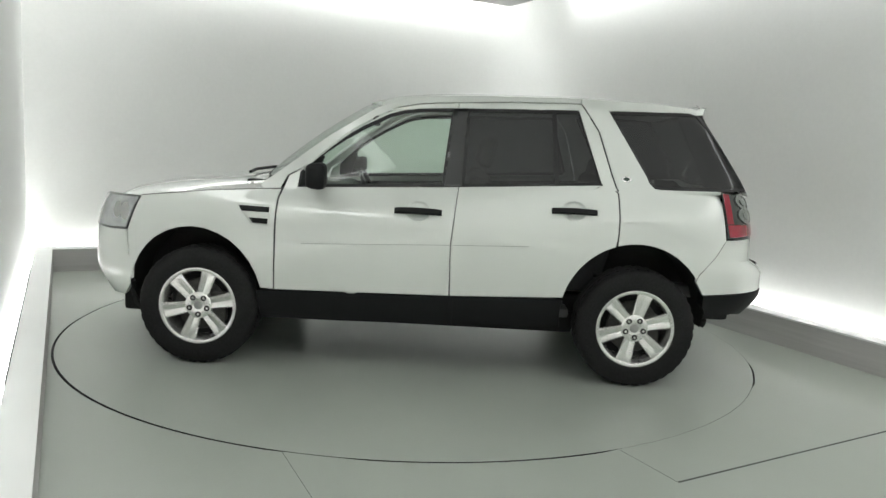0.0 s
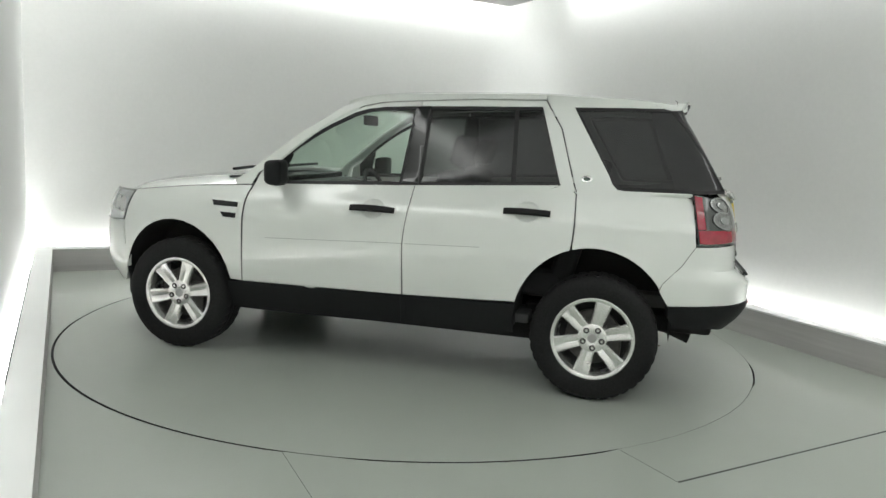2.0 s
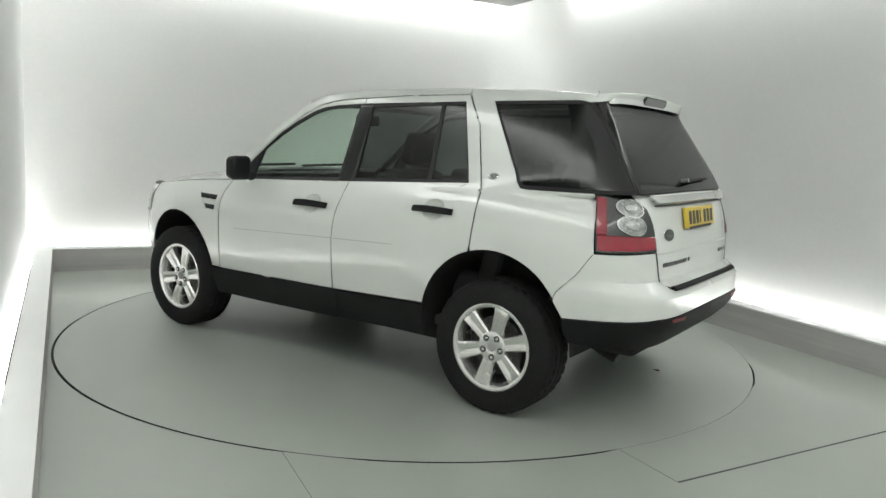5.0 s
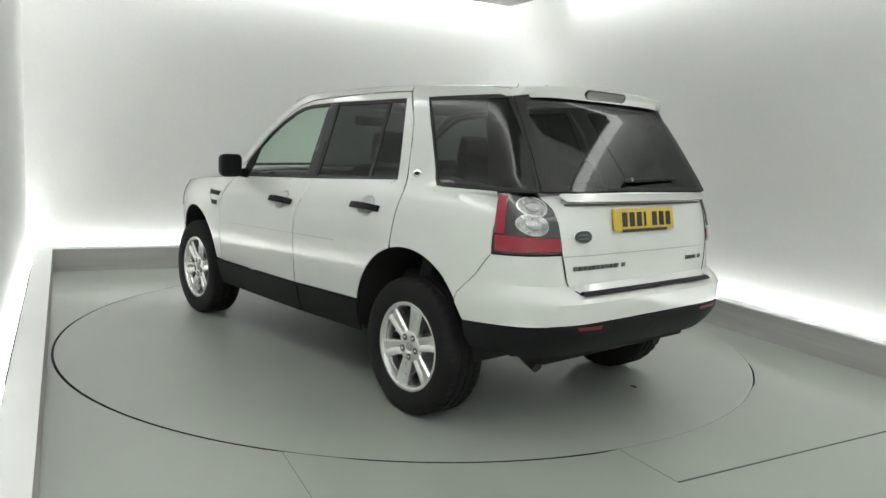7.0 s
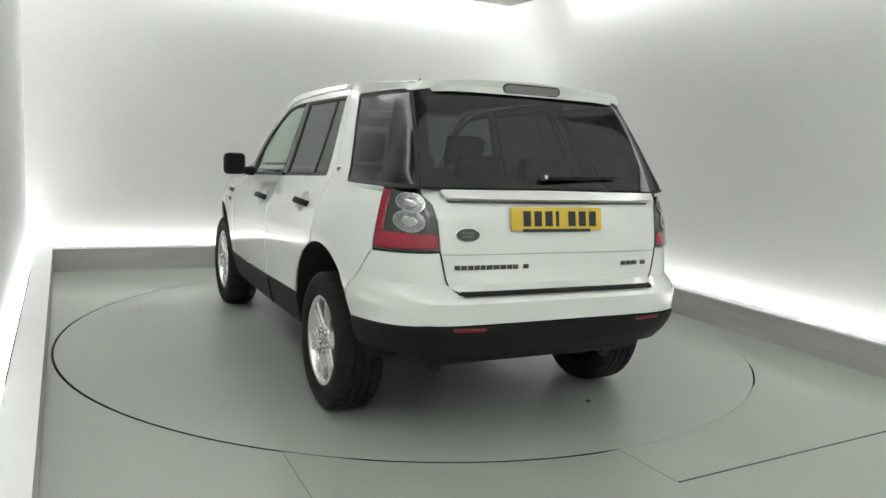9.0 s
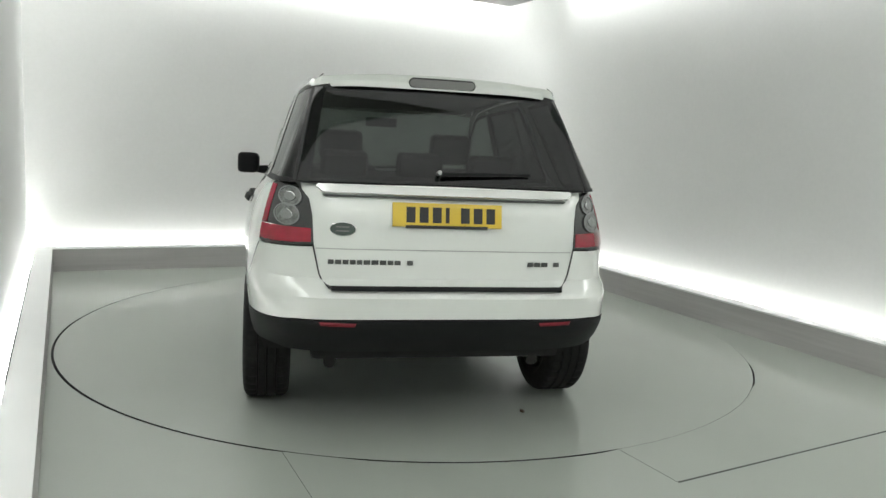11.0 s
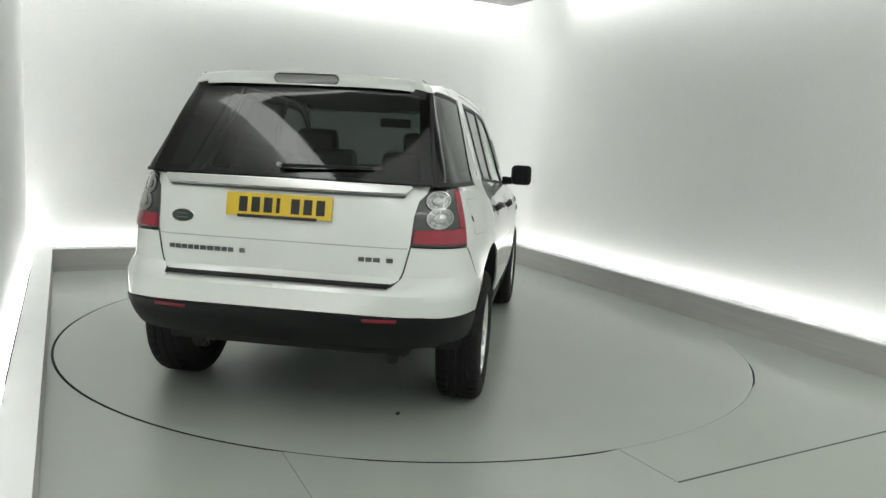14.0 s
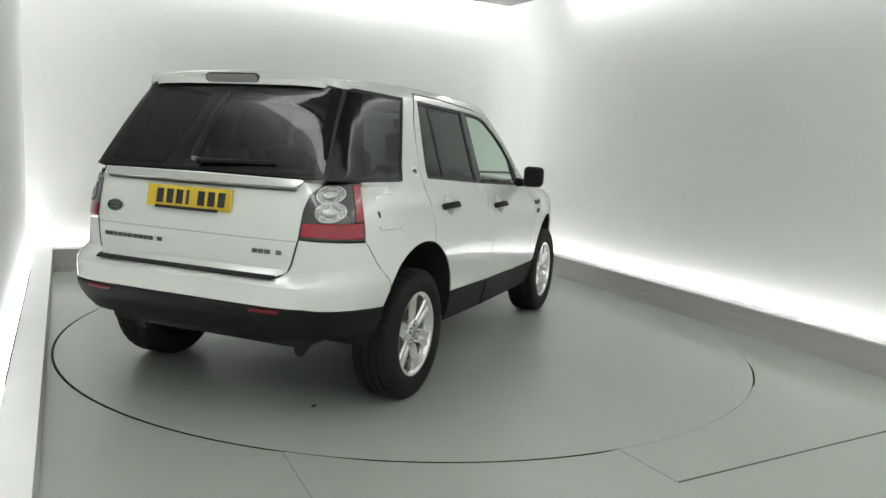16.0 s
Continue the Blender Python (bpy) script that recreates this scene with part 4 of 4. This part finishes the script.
def build_cabin(car):
    def seat(x, y, wide, rows=1):
        base = part("seat", boxed(x - .26, x + .27, y - wide, y + wide, .50, .68, 0.06, seg=3), FABRIC, car, "dark grey cloth seat")
        lean = Matrix.Translation((x - .24, y, .62)) @ Matrix.Rotation(radians(-14), 4, "Y")
        part("backrest", boxed(-.07, .07, -wide, wide, 0, .62, 0.05, lean, 3), FABRIC, base)
        return base, lean
    for y in (.37, -.37):
        base, lean = seat(.02, y, .25)
        part("headrest", boxed(-.05, .05, -.14, .14, .66, .86, 0.045, lean, 3), FABRIC, base)
    base, lean = seat(-.86, 0, .64)
    for y in (.42, 0, -.42):
        part("headrest", boxed(-.05, .05, y - .13, y + .13, .60, .74, 0.04, lean, 3), FABRIC, base)
    part("dashboard", boxed(.58, .98, -.74, .74, .82, 1.085, 0.06, seg=3), TRIM, car, "dark grey dashboard")
    bm = bmesh.new()
    m = Matrix.Translation((.44, -.37, 1.0)) @ Matrix.Rotation(radians(-65), 4, "Y")
    tube(bm, [m @ Vector((.185 * math.cos(a * math.pi / 16), .185 * math.sin(a * math.pi / 16), 0)) for a in range(33)], .016, 8)
    wheel = part("steering_wheel", bm, BLACK, car, "black steering wheel")
    part("wheel_hub", boxed(-.07, .07, -.09, .09, -.04, .03, 0.02, m), BLACK, wheel)
    part("inside_mirror", boxed(.36, .39, -.12, .12, 1.50, 1.57, 0.012), BLACK, car, "inside mirror")
    part("parcel_cover", boxed(-1.95, -1.15, -.66, .66, 1.09, 1.105, 0.004), TRIM, car, "dark load cover")


def build_wheel(car, x, s, spin):
    """Six-spoke alloy wheel with a treaded tyre; the outer face looks along s."""
    wheel = tagged(new("wheel"), "silver six-spoke alloy wheel with a black tyre")
    wheel.parent = car
    wheel.matrix_basis = Matrix.Translation((x, s * .820, AXLE_Z)) @ (Matrix.Identity(4) if s > 0 else Matrix.Rotation(math.pi, 4, "Z"))
    c = (0, 0, 0)
    T = TYRE_R
    prof = [(.232, .098), (.240, .112), (.262, .120), (.300, .122), (.330, .116), (T - .014, .106), (T - .004, .094), (T, .08), (T, .052), (T - .009, .050), (T - .009, .042), (T, .040), (T, .006),
            (T - .009, .004), (T - .009, -.004), (T, -.006), (T, -.040), (T - .009, -.042), (T - .009, -.050), (T, -.052), (T, -.08), (T - .004, -.094), (T - .014, -.106), (.330, -.116), (.27, -.12), (.232, -.10)]
    bm = lathe(bmesh.new(), prof, c, 144)
    # cut the shoulders into tread blocks
    bm.verts.ensure_lookup_table()
    for v in bm.verts:
        r = math.hypot(v.co.x, v.co.z)
        k = round(math.atan2(v.co.z, v.co.x) / (2 * math.pi) * 144)
        if r > T - .012 and abs(v.co.y) > .045 and k % 4 == 0:
            v.co.x *= (r - .008) / r
            v.co.z *= (r - .008) / r
    part("tyre", bm, TYRE, wheel, "black treaded tyre", angle=30)
    # rim barrel and lip
    rim = lathe(bmesh.new(), [(.216, -.10), (.205, -.06), (.198, .0), (.206, .055), (.214, .078), (.226, .088), (.234, .098), (.2365, .102), (.236, .107), (.228, .108), (.217, .103), (.211, .090), (.207, .075)], c, 72)
    part("rim", rim, ALLOY, wheel, "silver alloy rim", angle=40)
    # spokes: wide arms that flare into the rim
    for k in range(6):
        a = radians(spin + 60 * k)
        bm = bmesh.new()
        stations = [(.045, .034, .082, .05), (.075, .036, .087, .05), (.11, .039, .091, .05), (.15, .042, .094, .052), (.185, .045, .096, .05), (.207, .049, .097, .04), (.216, .057, .096, .03)]
        rows = []
        for r, w, y, d in stations:
            row = []
            for dz, dy in ((-w, -.010), (-w * .80, 0), (-w * .30, -.001), (0, -.006), (w * .30, -.001), (w * .80, 0), (w, -.010), (w * .9, -d), (-w * .9, -d)):
                row.append(bm.verts.new((r * math.cos(a) - dz * math.sin(a), y + dy, r * math.sin(a) + dz * math.cos(a))))
            rows.append(row)
        for p, q in zip(rows, rows[1:]):
            for j in range(9):
                bm.faces.new((p[j], p[(j + 1) % 9], q[(j + 1) % 9], q[j]))
        bm.faces.new(rows[0])
        bm.faces.new(rows[-1])
        bmesh.ops.recalc_face_normals(bm, faces=bm.faces[:])
        part("spoke", bm, ALLOY, wheel, angle=40)
    hub = part("hub", lathe(bmesh.new(), [(.0, .088), (.028, .088), (.034, .0905), (.072, .0915), (.082, .087), (.088, .072), (.088, .03)], c, 40), ALLOY, wheel, "silver hub with five nuts", angle=40)
    part("centre_cap", lathe(bmesh.new(), [(.0, .0945), (.018, .094), (.025, .0925), (.027, .088)], c, 28), CAP_GREY, wheel, "grey centre cap")
    for k in range(5):
        a = radians(spin + 18 + 72 * k)
        m = (.056 * math.cos(a), 0, .056 * math.sin(a))
        part("wheel_nut", lathe(bmesh.new(), [(.0, .096), (.0075, .096), (.0098, .093), (.0098, .085)], m, 6), CHROME, wheel, "bright wheel nut")
        # flat black ring on the hub, coloured for the shade in the nut's recess
        part("nut_well_shade", lathe(bmesh.new(), [(.0100, .0921), (.0172, .0921), (.0174, .085)], m, 16), INK_AND_SHADE, wheel)
    part("brake_disc", lathe(bmesh.new(), [(.06, .035), (.155, .035), (.158, .030), (.158, .012), (.06, .012)], c, 40), BRAKE, wheel, "steel brake disc")
    part("wheel_well", lathe(bmesh.new(), [(.0, -.02), (.20, -.02)], c, 32), LINER, wheel)
    part("brake_caliper", boxed(-.16, -.07, -.0, .055, -.10, .08, 0.015), BRAKE, wheel, "grey brake caliper")


CAP_GREY = material("grey_centre_cap", (0.33, 0.33, 0.325), 0.35, metal=0.6)
LAMP_RIM = material("pale_lens_rim", (0.40, 0.41, 0.405), 0.2, metal=0.85, coat=0.6)
LAMP_HIGH = material("grey_brake_lamp", (0.22, 0.22, 0.215), 0.2, coat=0.8)
PIPE = material("dull_exhaust_steel", (0.03, 0.029, 0.028), 0.6, metal=0.6, grain=0.2, grain_scale=40)
GLOSS_MIRROR = material("mirror_surface", (0.14, 0.145, 0.145), 0.1, metal=1.0)

build_room()
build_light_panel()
build_floor()
table = build_turntable()
car = thing("car", "white five-door off-road estate car with black trim on a turntable", "car")
for side in (1, -1):
    build_side(car, side)
build_ends(car)
build_top(car)
build_under(car)
build_cabin(car)
for (wx, ws), spin in zip(HUBS, (108, 104, 75, 80)):
    build_wheel(car, wx, ws, spin)
# the body rides a little higher on its springs
for ob in car.children:
    if not ob.name.startswith("wheel"):
        ob.location.z += 0.014


# ---- what moves: the turntable and the car on it ----
CAR_ON_TABLE = Matrix.Translation((-0.0800, 0.250, 0.0))
DRIFT = [(0, -.55), (1, -.2), (2, 0), (3, .05), (4, .17), (6.5, .48), (7.5, .40), (9, .18), (11.5, -.03), (13, -.18), (14.5, -.05), (16, -.14)]


def heading(t):
    """Degrees by which the table has turned, from its nearly even speed."""
    for (a, b), (c, d) in zip(DRIFT, DRIFT[1:]):
        if t <= c:
            return 177.65 - 6.99362 * t + b + (d - b) * (t - a) / (c - a)


def motions():
    rows = [(float(t), pose(0, 0, 0, 0, 0, heading(t))) for t in range(17)]
    walk(table, rows)
    walk(car, [(t, m @ CAR_ON_TABLE) for t, m in rows])


motions()
